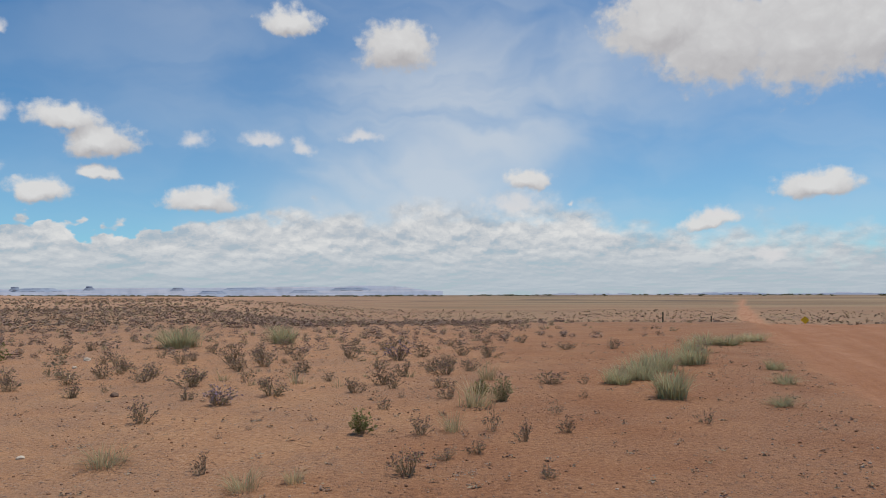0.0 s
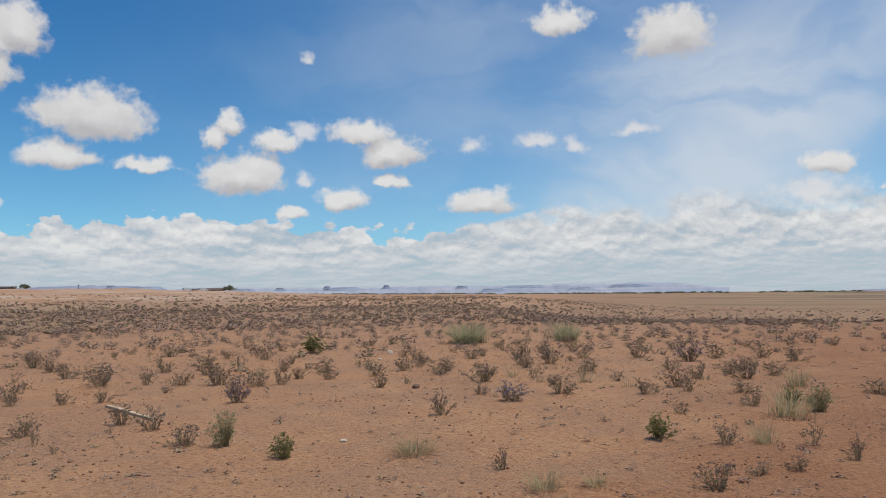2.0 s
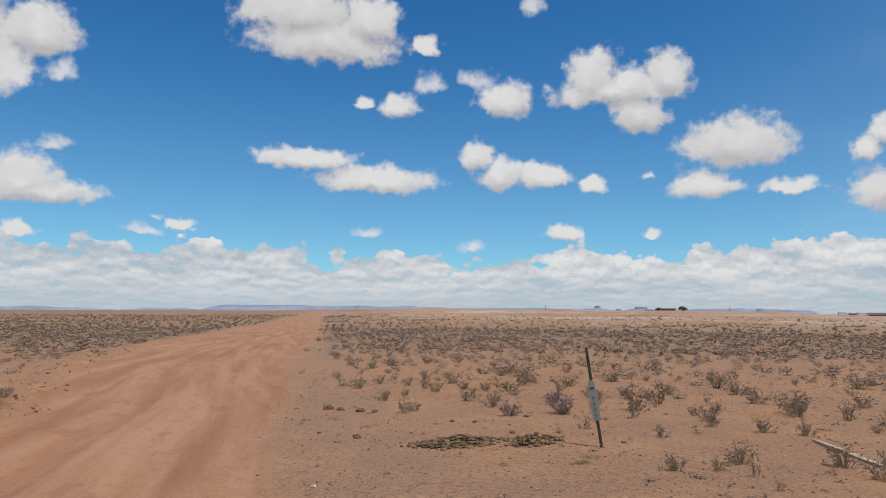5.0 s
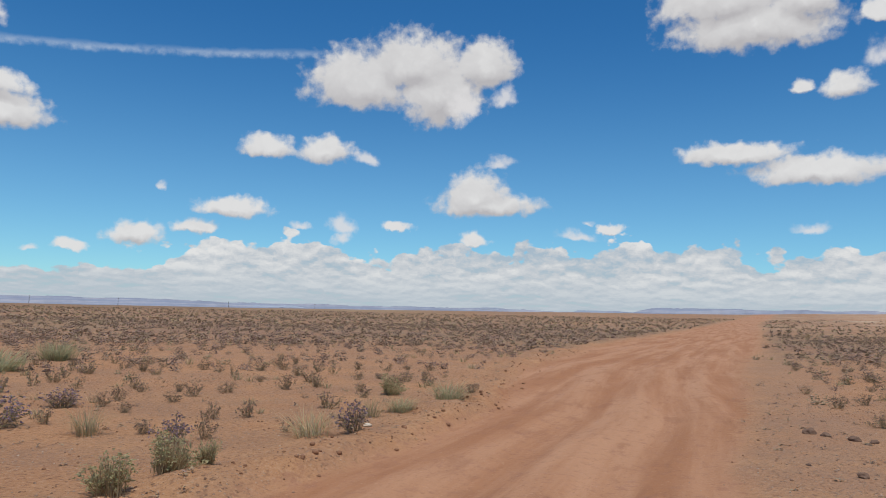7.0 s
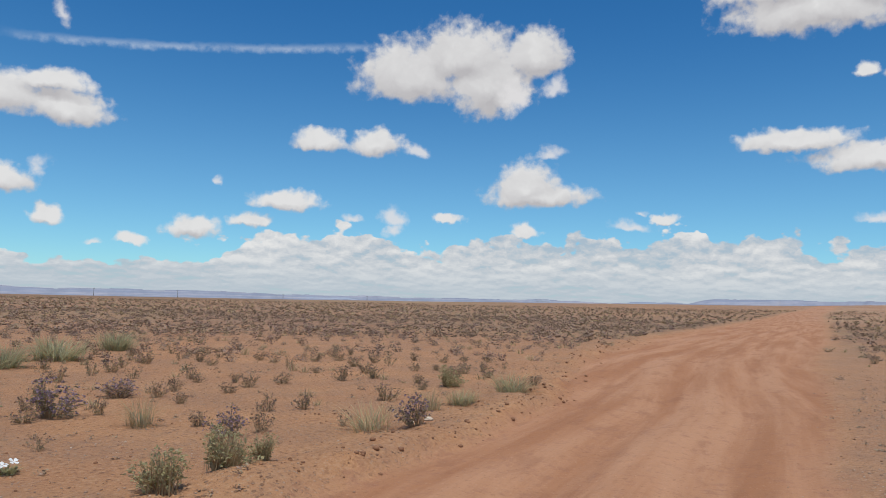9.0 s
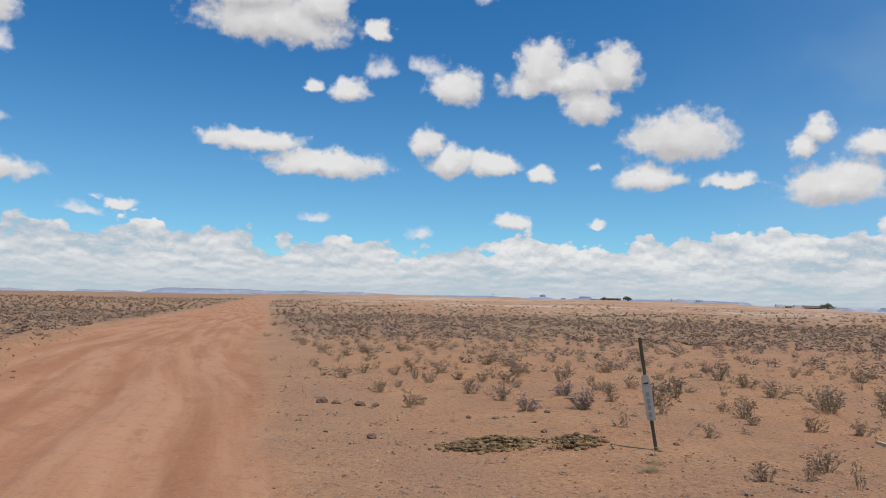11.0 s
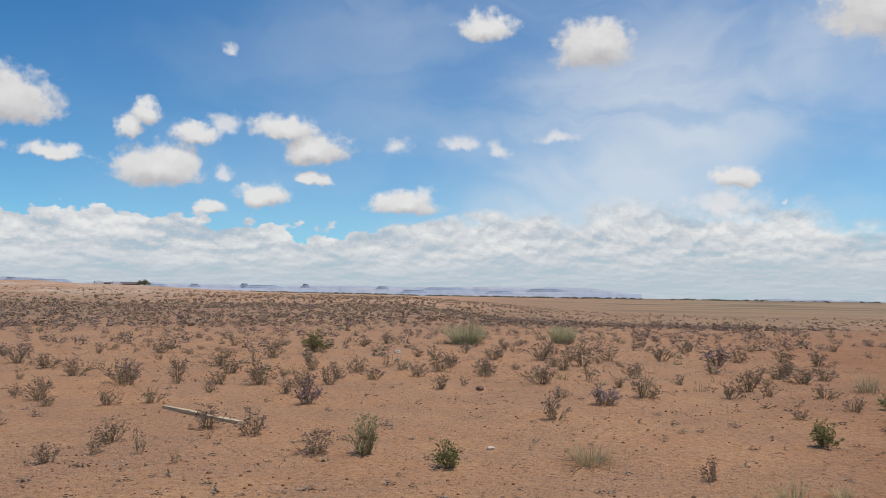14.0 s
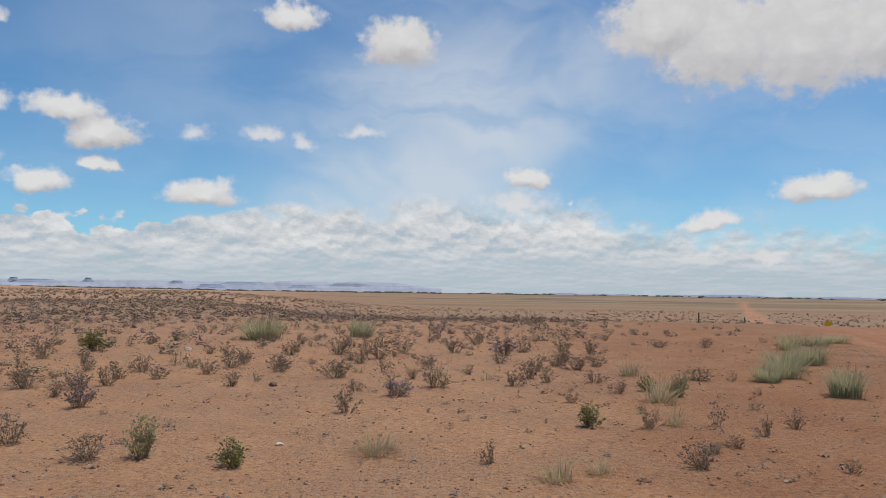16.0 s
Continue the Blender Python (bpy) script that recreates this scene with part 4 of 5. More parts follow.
def scatter_all():
    rng = np.random.default_rng(3)
    for name, mat, count, r0, r1, protos, label, w0, apart in (
            ("low_scrub", MAUVE_MIX, 260, 8, 16, [clump_arrays(320 + k, 90, 50, 0.09, 0.07) for k in range(6)], "small brown shrubs scattered over bare sand", 0.2, 0.5),
            ("scrub", MAUVE_MIX, 4600, 21, 42, [clump_arrays(300 + k, 60, 52, 0.12, 0.085) for k in range(9)], "low brown and mauve scrub covering the sandy plain", 0.46, 0.55),
            ("olive_scrub", OLIVE_MIX, 900, 16, 42, [clump_arrays(330 + k, 70, 34, 0.12, 0.09) for k in range(6)], "low olive-brown scrub among the shrubs", 0.42, 0.55),
            ("tawny_scrub", TAWNY_MIX, 8500, 38, 100, [clump_arrays(345 + k, 15, 11, 0.25, 0.18) for k in range(8)], "tawny low scrub in the middle distance", 0.5, 0),
            ("mauve_scrub", MAUVE_MIX, 12500, 36, 100, [clump_arrays(355 + k, 15, 12, 0.25, 0.18) for k in range(8)], "mauve-brown low scrub in the middle distance", 0.5, 0),
            ("grey_grass", GRASS_DRY, 2600, 13, 90, [tuft_arrays(360 + k, 22, 0.5, 0.5, 0.022) for k in range(5)], "thin straw-grey grass between the shrubs", 0.32, 0),
            ("far_scrub", TAWNY_MIX, 24000, 85, 260, [clump_arrays(390 + k, 5, 4, 0.5, 0.35) for k in range(5)], "distant brown scrub on the plain", 0.65, 0),
            ("far_grass", GRASS_DRY, 6000, 75, 250, [clump_arrays(410 + k, 5, 3, 0.5, 0.35) for k in range(4)], "distant pale grass clumps on the plain", 0.6, 0)):
        x, y, z, r = cover_places(rng, count, r0, r1, apart)
        size = w0 * rng.uniform(0.55, 1.35, len(x))
        scatter(name, protos, np.stack([x, y, z - 0.02], 1), size, size * rng.uniform(0.42, 0.72, len(x)), mat, label, "scrub" if "scrub" in name else "grass", 5)
    # seedlings and litter close by
    x, y, L, r = sprinkle(rng, 4600, 4.5, 24, -40, 142, 1.8)
    keep = rng.uniform(0, 1, len(x)) < step(0.95, 1.3, np.abs(L["u"])) * np.clip(0.45 + 2.0 * fbm(x / 2.2, y / 2.2, 91), 0.05, 1)
    pts = np.stack([x, y, L["z"] - 0.005], 1)[keep]
    size = rng.uniform(0.05, 0.2, len(pts)) 
    scatter("seedlings", [clump_arrays(430 + k, 12, 6, 0.19, 0.14) for k in range(5)], pts, size, size * 0.5, TAWNY_MIX, "tiny brown seedlings and dry litter on sand", "litter", 6)


scatter_all()


# ---- small things on the sand ----
def plain_paint(name, colour, rough=0.6, metal=0.0, worn=(0.3, 0.2, 0.12), amount=0.3, scale=14.0):
    def build(n):
        p = n.add("ShaderNodeTexCoord").outputs["Object"]
        c = n.mix(n.ramp(n.noise(p, scale, 5.0, 0.65), 0.5, 0.7, 0.0, amount), colour, worn)
        c = n.mix(n.ramp(n.noise(p, scale * 6, 3.0), 0.3, 0.7, 0.0, 0.25), c, tuple(0.7 * v for v in colour))
        return c, n.noise(p, scale * 5, 4.0), 0.25, 0.01
    m = material(name, build, rough)
    m.node_tree.nodes["Principled BSDF"].inputs["Metallic"].default_value = metal
    return m


POST_STEEL = plain_paint("painted_steel", (0.11, 0.105, 0.065), 0.65, 0.1, (0.14, 0.07, 0.045), 0.7, 18)
PLATE = plain_paint("weathered_plate", (0.42, 0.39, 0.32), 0.55, 0.0, (0.36, 0.31, 0.26), 0.5, 12)
INK = plain_paint("faded_grey_ink", (0.26, 0.25, 0.235), 0.6)
BLACK = plain_paint("black_tape", (0.03, 0.03, 0.03), 0.5)
WIRE = plain_paint("galvanised_wire", (0.5, 0.5, 0.48), 0.4, 0.8)
PEBBLE = leafy("pebble", (0.27, 0.15, 0.09), (0.62, 0.46, 0.33), glow=0.0)
CLOD = leafy("earth_clod", (0.24, 0.115, 0.06), (0.42, 0.22, 0.12), glow=0.0)
DUNG = leafy("dry_dung", (0.15, 0.09, 0.04), (0.36, 0.235, 0.115), glow=0.0)
WHITE_STONE = plain_paint("pale_stone", (0.64, 0.53, 0.4), 0.8)
BROWN_STONE = plain_paint("brown_stone", (0.2, 0.12, 0.08), 0.9, 0.0, (0.33, 0.2, 0.13), 0.5)
PETAL = plain_paint("white_petal", (0.8, 0.79, 0.74), 0.6, 0.0, (0.7, 0.68, 0.5), 0.2)
SIGN_YELLOW = plain_paint("sign_yellow", (0.9, 0.55, 0.03), 0.5, 0.0, (0.6, 0.33, 0.03), 0.2, 4)


def plank_wood(n):
    p = n.add("ShaderNodeTexCoord").outputs["Object"]
    g = n.noise(n.vec("MULTIPLY", p, (2.0, 30.0, 30.0)), 3.0, 6.0, 0.65)
    c = n.mix(n.ramp(g, 0.3, 0.7), (0.44, 0.31, 0.18), (0.68, 0.52, 0.33))
    return n.mix(n.ramp(n.noise(p, 5.0, 4.0), 0.55, 0.75, 0.0, 0.5), c, (0.4, 0.2, 0.11)), g, 0.4, 0.01


WOOD = material("weathered_wood", plank_wood, 0.85)


def part(name, bm, mat, parent, label="", smooth=False):
    """Links a bmesh as one mesh object under a thing or a part."""
    me = bpy.data.meshes.new(name)
    bmesh.ops.recalc_face_normals(bm, faces=bm.faces)
    bm.to_mesh(me)
    bm.free()
    if smooth:
        me.polygons.foreach_set("use_smooth", np.ones(len(me.polygons), bool))
    me.materials.append(mat)
    ob = new(name, me)
    ob.parent = parent
    return tagged(ob, label)


def box(bm, x0, x1, y0, y1, z0, z1, bevel=0.0):
    made = bmesh.ops.create_cube(bm, size=1, matrix=pose((x0 + x1) / 2, (y0 + y1) / 2, (z0 + z1) / 2) @ Matrix.Diagonal((x1 - x0, y1 - y0, z1 - z0, 1)))
    if bevel:
        edges = list({e for v in made["verts"] for e in v.link_edges})
        bmesh.ops.bevel(bm, geom=edges, offset=bevel, segments=2, affect="EDGES")
    return bm


def fresh_box(*a, **k):
    return box(bmesh.new(), *a, **k)


def extrude_outline(pts, y0, y1):
    """A solid with the outline pts (x, z), between y0 and y1."""
    bm = bmesh.new()
    a = [bm.verts.new((x, y0, z)) for x, z in pts]
    b = [bm.verts.new((x, y1, z)) for x, z in pts]
    bm.faces.new(a)
    bm.faces.new(b[::-1])
    for i in range(len(pts)):
        j = (i + 1) % len(pts)
        bm.faces.new((a[i], b[i], b[j], a[j]))
    return bm


def marker_post():
    """A studded steel T-post, leaning, with a weathered number plate wired to it."""
    x, y = -9.54, 5.83
    turn = math.degrees(math.atan2(y - 0.1, x + 2.0)) + 90     # its face towards the road
    root = tagged(new("marker_post"), "leaning dark steel T-post with a grey number plate in sand", "post")
    lean = Matrix.Rotation(radians(-9.0), 4, "Y")
    root.matrix_world = pose(x, y, height(x, y)) @ pose(0, 0, 0, 0, 0, turn + 180) @ lean
    bow = lambda z: 0.012 * (z / 1.27) ** 2
    bm = bmesh.new()
    levels = np.linspace(-0.25, 1.27, 13)
    section = [(-0.019, -0.003), (0.019, -0.003), (0.019, 0.003), (0.004, 0.004), (0.003, 0.034), (-0.003, 0.034), (-0.004, 0.004), (-0.019, 0.003)]
    rings = [[bm.verts.new((px + bow(max(z, 0)), py, z)) for px, py in section] for z in levels]
    for a, b in zip(rings, rings[1:]):
        for i in range(len(section)):
            j = (i + 1) % len(section)
            bm.faces.new((a[i], a[j], b[j], b[i]))
    bm.faces.new(rings[-1])
    part("steel_bar", bm, POST_STEEL, root)
    studs = [z for z in np.arange(0.03, 1.25, 0.054) if not 0.34 < z < 0.84]
    stud = None
    for z in studs:
        if stud is None:
            stud = part("stud", fresh_box(-0.006, 0.006, -0.014, -0.002, -0.011, 0.011, bevel=0.002), POST_STEEL, root)
            ob = stud
        else:
            ob = new("stud", stud.data)
            ob.parent = root
        ob.location = (bow(z), 0, z)
    plate = part("number_plate", extrude_outline([(-0.048, 0.34), (0.05, 0.33), (0.052, 0.70), (0.04, 0.83), (0.025, 0.85), (-0.028, 0.85), (-0.044, 0.82), (-0.05, 0.70)], -0.021, -0.016), PLATE, root, "weathered grey plastic number plate")
    part("tape_band", fresh_box(-0.027, 0.027, -0.026, -0.0215, 0.745, 0.762, bevel=0.001), BLACK, plate, "black tape band")
    for z in (0.63, 0.555, 0.48, 0.405):
        part("bar", fresh_box(-0.017, 0.017, -0.0245, -0.0215, z - 0.024, z + 0.024, bevel=0.001), INK, plate)
    for z in (0.835, 0.36):
        bm = bmesh.new()
        ring = [(0.031 * math.cos(a), 0.012 + 0.038 * math.sin(a), z + 0.006 * math.sin(2 * a)) for a in np.linspace(0, 6.2832, 15)[:-1]]
        for a, b in zip(ring, ring[1:] + ring[:1]):
            V, F = [], []
            sprig_tube(V, F, np.array(a), np.array(b), 0.003, 0.003)
            vs = [bm.verts.new(v) for v in V]
            for f in F:
                bm.faces.new([vs[i] for i in f])
        part("wire_tie", bm, WIRE, root, "bright wire tie")


marker_post()


def plank():
    """A weathered board lying on the sand."""
    a, b = Vector((-8.98, 8.86, 0)), Vector((-7.40, 8.12, 0))
    L = (b - a).length
    root = tagged(new("wooden_plank"), "weathered pale wooden board lying on red sand among shrubs", "plank")
    bm = bmesh.new()
    n = 14
    rings = []
    for i in range(n + 1):
        f = i / n
        w = 0.045 * (1 - 0.35 * max(0, 0.25 - f) / 0.25)
        sag, s = 0.006 * math.sin(6 * f), 0.003 * math.sin(17 * f)
        x = (f - 0.5) * L
        rings.append([bm.verts.new(v) for v in ((x, -w + s, 0.0 + sag), (x, w + s, 0.0 + sag), (x, w - 0.004 + s, 0.036 + sag), (x, -w + 0.004 + s, 0.038 + sag))])
    for p, q in zip(rings, rings[1:]):
        for i in range(4):
            bm.faces.new((p[i], p[(i + 1) % 4], q[(i + 1) % 4], q[i]))
    bm.faces.new(rings[0])
    bm.faces.new(rings[-1])
    board = part("board", bm, WOOD, root)
    mid = (a + b) / 2
    root.matrix_world = pose(mid.x, mid.y, max(height(p.x, p.y) for p in (a, b, mid)) - 0.004, 0, 0, math.degrees(math.atan2(b.y - a.y, b.x - a.x)))


plank()


def lump_arrays(seed, flat=0.7, rough=0.22):
    """A small uneven stone of twenty faces, one unit across."""
    r = random.Random(seed)
    bm = bmesh.new()
    bmesh.ops.create_icosphere(bm, subdivisions=1, radius=0.5)
    V = [np.array(v.co) * (1 + r.uniform(-rough, rough)) * np.array((1, 0.8, flat)) for v in bm.verts]
    F = [tuple(v.index for v in f.verts) for f in bm.faces]
    bm.free()
    return V, F


def stone(name, x, y, size, mat, label, category, seed, flat=0.6):
    r = random.Random(seed)
    bm = bmesh.new()
    bmesh.ops.create_icosphere(bm, subdivisions=3, radius=0.5)
    for v in bm.verts:
        k = 1 + 0.35 * noise.noise(v.co * 2.3 + Vector((seed, 0, 0))) + 0.12 * noise.noise(v.co * 6.1 + Vector((0, seed, 0)))
        v.co = Vector((v.co.x * k, v.co.y * k * 0.8, v.co.z * k * flat)) * size
    me = bpy.data.meshes.new(name)
    bm.to_mesh(me)
    bm.free()
    me.materials.append(mat)
    ob = tagged(new(name, me), label, category)
    ob.matrix_world = pose(x, y, height(x, y) + 0.2 * flat * size, 0, 0, r.uniform(0, 360))


for k, (x, y, s) in enumerate(((-9.72, 6.30, 0.075), (-5.35, 12.18, 0.16), (-13.95, 3.88, 0.16), (-13.80, 4.08, 0.11), (-14.5, 3.45, 0.2), (-14.3, 3.6, 0.13),
                               (-11.36, 3.10, 0.14), (-11.86, 2.69, 0.06), (-12.3, 4.9, 0.09), (-12.1, 5.2, 0.08), (-12.6, 6.1, 0.08), (-12.35, 6.25, 0.1), (-11.0, 5.3, 0.1))):
    stone("brown_stone", x, y, s, BROWN_STONE, "rounded brown stone or clod lying on red sand", "stone", 3 + k)
for k, (x, y, s) in enumerate(((-4.25, 7.55, 0.085), (-9.04, 18.96, 0.22), (-8.38, 16.99, 0.14), (-17.9, 7.5, 0.12), (-12.57, -2.78, 0.12), (-12.35, -2.95, 0.09), (-8.5, 1.9, 0.07), (-8.05, -2.9, 0.06), (-8.3, -3.2, 0.05))):
    stone("pale_stone", x, y, s, WHITE_STONE, "small pale chip of stone on red sand", "stone", 43 + k, 0.5)


def dung_heap(x0, y0, turn, length, depth, count, seed):
    """A dried, scattered heap of dung: many crumbs over a thin crust."""
    rng = np.random.default_rng(seed)
    protos = [lump_arrays(500 + k, 0.65, 0.45) for k in range(7)]
    f, g = rng.normal(0, 0.5, count), rng.normal(0, 0.5, count)
    ragged = 0.75 + 1.1 * fbm(3.1 * f + seed, 3.1 * g, 47)
    keep = f * f + g * g < ragged
    f, g = f[keep], g[keep]
    w = radians(turn)
    x = x0 + f * length / 2 * math.cos(w) - g * depth / 2 * math.sin(w)
    y = y0 + f * length / 2 * math.sin(w) + g * depth / 2 * math.cos(w)
    mound = 0.085 * np.exp(-3.0 * (f * f + g * g)) * (0.5 + 1.2 * np.clip(fbm(x * 3, y * 3, 5) + 0.5, 0, 1))
    z = land(x, y)["z"] + mound * rng.uniform(0.2, 1.0, len(x))
    size = 0.016 + 0.085 * rng.uniform(0, 1, len(x)) ** 4
    scatter("dung_heap", protos, np.stack([x, y, z], 1), size, size, DUNG, "dark brown dried dung heap scattered on red sand", "dung", seed)


dung_heap(-10.45, 4.25, 100, 1.75, 1.0, 1700, 1)
dung_heap(-10.35, 5.35, 95, 1.05, 0.65, 520, 2)
dung_heap(-9.95, 5.0, 95, 1.0, 0.35, 200, 3)


def white_flower(x, y):
    root = tagged(new("white_wildflower"), "low wildflower with four white open blossoms on sand", "flower")
    root.matrix_world = pose(x, y, height(x, y), 0, 0, 20)
    T = tuft_arrays(77, 60, 0.5, 0.3, 0.03)
    ob = new("foliage", data_from("foliage", ([v * np.array((0.26, 0.26, 0.09)) for v in map(np.array, T[0])], T[1]), SAGE_LEAF))
    ob.parent = root
    tagged(ob, kind="stuff")
    for k, (dx, dy, dz) in enumerate(((-0.06, -0.06, 0.07), (0.02, -0.09, 0.06), (0.09, -0.02, 0.09), (-0.02, 0.03, 0.1))):
        bm = bmesh.new()
        c = bm.verts.new((0, 0, 0))
        for q in range(4):
            a = q * 1.5708 + k
            pts = [bm.verts.new((0.045 * f * math.cos(a + s), 0.045 * f * math.sin(a + s), 0.012 * f)) for f, s in ((0.75, -0.6), (1.05, -0.3), (1.0, 0.0), (1.05, 0.3), (0.75, 0.6))]
            bm.faces.new([c] + pts)
        ob = part("blossom", bm, PETAL, root)
        ob.matrix_local = pose(dx, dy, dz, -25, 12 * k - 20, 0)


white_flower(-8.55, -5.5)


def litter_of_stones():
    rng = np.random.default_rng(8)
    pebbles = [lump_arrays(600 + k) for k in range(6)]
    for name, count, r0, r1, lo, hi, mat, label, cat, need in (
            ("pebbles", 26000, 3.8, 19, 0.008, 0.034, PEBBLE, "small mixed pebbles strewn over the sand", "pebbles", 0),
            ("verge_gravel", 16000, 4.0, 26, 0.012, 0.045, PEBBLE, "grey-brown gravel along the road's verge", "gravel", 1),
            ("clods", 17000, 4.2, 24, 0.013, 0.046, CLOD, "dark crumbly clods of earth on the sand", "clods", 0)):
        x, y, L, r = sprinkle(rng, count, r0, r1, -40, 144, 1.5)
        patch = np.clip(0.4 + 1.9 * fbm(x / 1.8, y / 1.8, 99), 0.04, 1)
        p = L["gravel"] if need else patch * step(0.85, 1.15, np.abs(L["u"]))
        keep = rng.uniform(0, 1, count) < p
        size = lo + (hi - lo) * rng.uniform(0, 1, count) ** 2.5
        pts = np.stack([x, y, L["z"] + 0.1 * size], 1)[keep]
        scatter(name, pebbles, pts, size[keep], size[keep], mat, label, cat, 9)
    # clods thrown up along the outer bank of the road
    x, y, L, r = sprinkle(rng, 24000, 7, 40, 60, 125, 1.4)
    keep = rng.uniform(0, 1, len(x)) < step(-0.86, -1.0, L["u"]) * step(-1.3, -1.08, L["u"]) * np.clip(0.3 + 2.2 * fbm(x / 1.5, y / 1.5, 98), 0, 1)
    size = 0.02 + 0.09 * rng.uniform(0, 1, len(x)) ** 3
    scatter("bank_clods", pebbles, np.stack([x, y, L["z"] + 0.1 * size], 1)[keep], size[keep], size[keep], CLOD, "broken red clods along the road's sandy bank", "clods", 10)


litter_of_stones()


# ---- far off ----
def place_at(az, d):
    w = radians(az)
    return -1.5 - d * math.sin(w), d * math.cos(w)


def road_sign(az, d, middle):
    x, y = place_at(az, d)
    root = tagged(new("warning_sign"), "yellow diamond warning sign on a post beside the dirt road", "sign")
    root.matrix_world = pose(x, y, height(x, y), 0, 0, az)
    mid = middle - height(x, y)
    part("post", fresh_box(-0.03, 0.03, -0.02, 0.03, -0.3, mid + 0.2, bevel=0.006), POST_STEEL, root)
    s = 0.42
    part("panel", extrude_outline([(0, mid - s), (s, mid), (0, mid + s), (-s, mid)], -0.05, -0.03), SIGN_YELLOW, root, "yellow diamond panel")


road_sign(-26.75, 88, -1.68)


def fence_post(az, d, tall):
    x, y = place_at(az, d)
    root = tagged(new("fence_post"), "dark wooden fence post standing alone in the scrub", "post", "fence posts")
    root.matrix_world = pose(x, y, height(x, y), 3, -2, 40)
    bm = bmesh.new()
    bmesh.ops.create_cone(bm, cap_ends=True, segments=9, radius1=0.05, radius2=0.045, depth=tall + 0.3, matrix=pose(0, 0, tall / 2 - 0.15))
    part("timber", bm, POST_STEEL, root)


fence_post(-17.9, 55, 0.85)
fence_post(-21.1, 60, 0.75)

HOUSE_WALL = plain_paint("brown_siding", (0.3, 0.2, 0.15), 0.8, 0.0, (0.13, 0.09, 0.07), 0.5, 0.7)
HOUSE_ROOF = plain_paint("dark_roof", (0.17, 0.13, 0.11), 0.8, 0.0, (0.15, 0.11, 0.09), 0.4, 0.7)
DARK_GLASS = plain_paint("dark_window", (0.04, 0.045, 0.05), 0.2, 0.0, (0.05, 0.05, 0.05), 0.1)
VAN_WHITE = plain_paint("white_body", (0.72, 0.72, 0.7), 0.4, 0.0, (0.5, 0.45, 0.4), 0.2, 2)
TYRE = plain_paint("tyre", (0.03, 0.03, 0.03), 0.8)


def house(az, d, width, depth, eave, ridge, label):
    x, y = place_at(az, d)
    root = tagged(new("house"), label, "house", "far houses")
    root.matrix_world = pose(x, y, height(x, y), 0, 0, az)
    w, h = width / 2, depth / 2
    part("wall", fresh_box(-w, w, -h, h, -0.5, eave), HOUSE_WALL, root)
    bm = bmesh.new()
    o = 0.4
    v = [bm.verts.new(p) for p in ((-w - o, -h - o, eave + 0.004), (w + o, -h - o, eave + 0.004), (w + o, h + o, eave + 0.004), (-w - o, h + o, eave + 0.004), (-w - o, 0, ridge), (w + o, 0, ridge))]
    for f in ((0, 1, 5, 4), (2, 3, 4, 5), (0, 4, 3), (1, 2, 5), (3, 2, 1, 0)):
        bm.faces.new([v[i] for i in f])
    part("roof", bm, HOUSE_ROOF, root)
    for k in (-0.62, -0.2, 0.5):
        part("window", fresh_box(k * w - 0.5, k * w + 0.5, -h - 0.06, -h - 0.003, 0.9, 1.9), DARK_GLASS, root)
    part("door", fresh_box(0.15 * w - 0.45, 0.15 * w + 0.45, -h - 0.06, -h - 0.003, -0.2, 1.95), HOUSE_ROOF, root)


house(38.1, 430, 12.5, 7, 2.3, 3.4, "low brown house with a dark shallow roof on a far ridge")
house(39.35, 436, 3.5, 4, 1.9, 2.6, "small dark shed beside a far low house")
house(51.3, 500, 9, 6, 1.5, 2.2, "low dark house far off behind pale mounds")
house(52.6, 505, 8, 5, 0.9, 1.2, "long low dark outbuilding beside a far house")


def van(az, d):
    x, y = place_at(az, d)
    root = tagged(new("parked_van"), "white van parked beside a far low house", "van", "parked vans")
    root.matrix_world = pose(x, y, height(x, y), 0, 0, az + 25)
    part("body", extrude_outline([(-2.2, 0.4), (2.2, 0.4), (2.25, 1.1), (1.5, 1.25), (1.0, 1.95), (-2.1, 1.95), (-2.25, 1.2)], -0.85, 0.85), VAN_WHITE, root)
    for x0 in (-1.4, 1.4):
        for y0 in (-0.8, 0.8):
            bm = bmesh.new()
            bmesh.ops.create_cone(bm, cap_ends=True, segments=14, radius1=0.36, radius2=0.36, depth=0.24, matrix=pose(x0, y0, 0.36, 90))
            part("wheel", bm, TYRE, root)


van(39.9, 420)
van(38.75, 415)


def mast(az, d, tall):
    x, y = place_at(az, d)
    root = tagged(new("utility_pole"), "slim utility pole on the far skyline", "pole", "far poles")
    root.matrix_world = pose(x, y, height(x, y), 0, 0, az)
    bm = bmesh.new()
    bmesh.ops.create_cone(bm, cap_ends=True, segments=8, radius1=0.3, radius2=0.16, depth=tall + 1, matrix=pose(0, 0, tall / 2 - 0.5))
    part("shaft", bm, POST_STEEL, root)
    part("cross_arm", fresh_box(-1.3, 1.3, -0.12, 0.12, tall - 1.2, tall - 0.95), POST_STEEL, root)


for az, d, tall in ((60.3, 850, 11), (47.1, 900, 11), (124.0, 1100, 11), (116.5, 1150, 10), (110.2, 1200, 10), (129.5, 1100, 11)):
    mast(az, d, tall)

BARK = plain_paint("bark", (0.16, 0.11, 0.08), 0.9, 0.0, (0.1, 0.07, 0.05), 0.4, 2)
TREE_LEAF = leafy("tree_leaf", (0.17, 0.17, 0.1), (0.33, 0.31, 0.18))


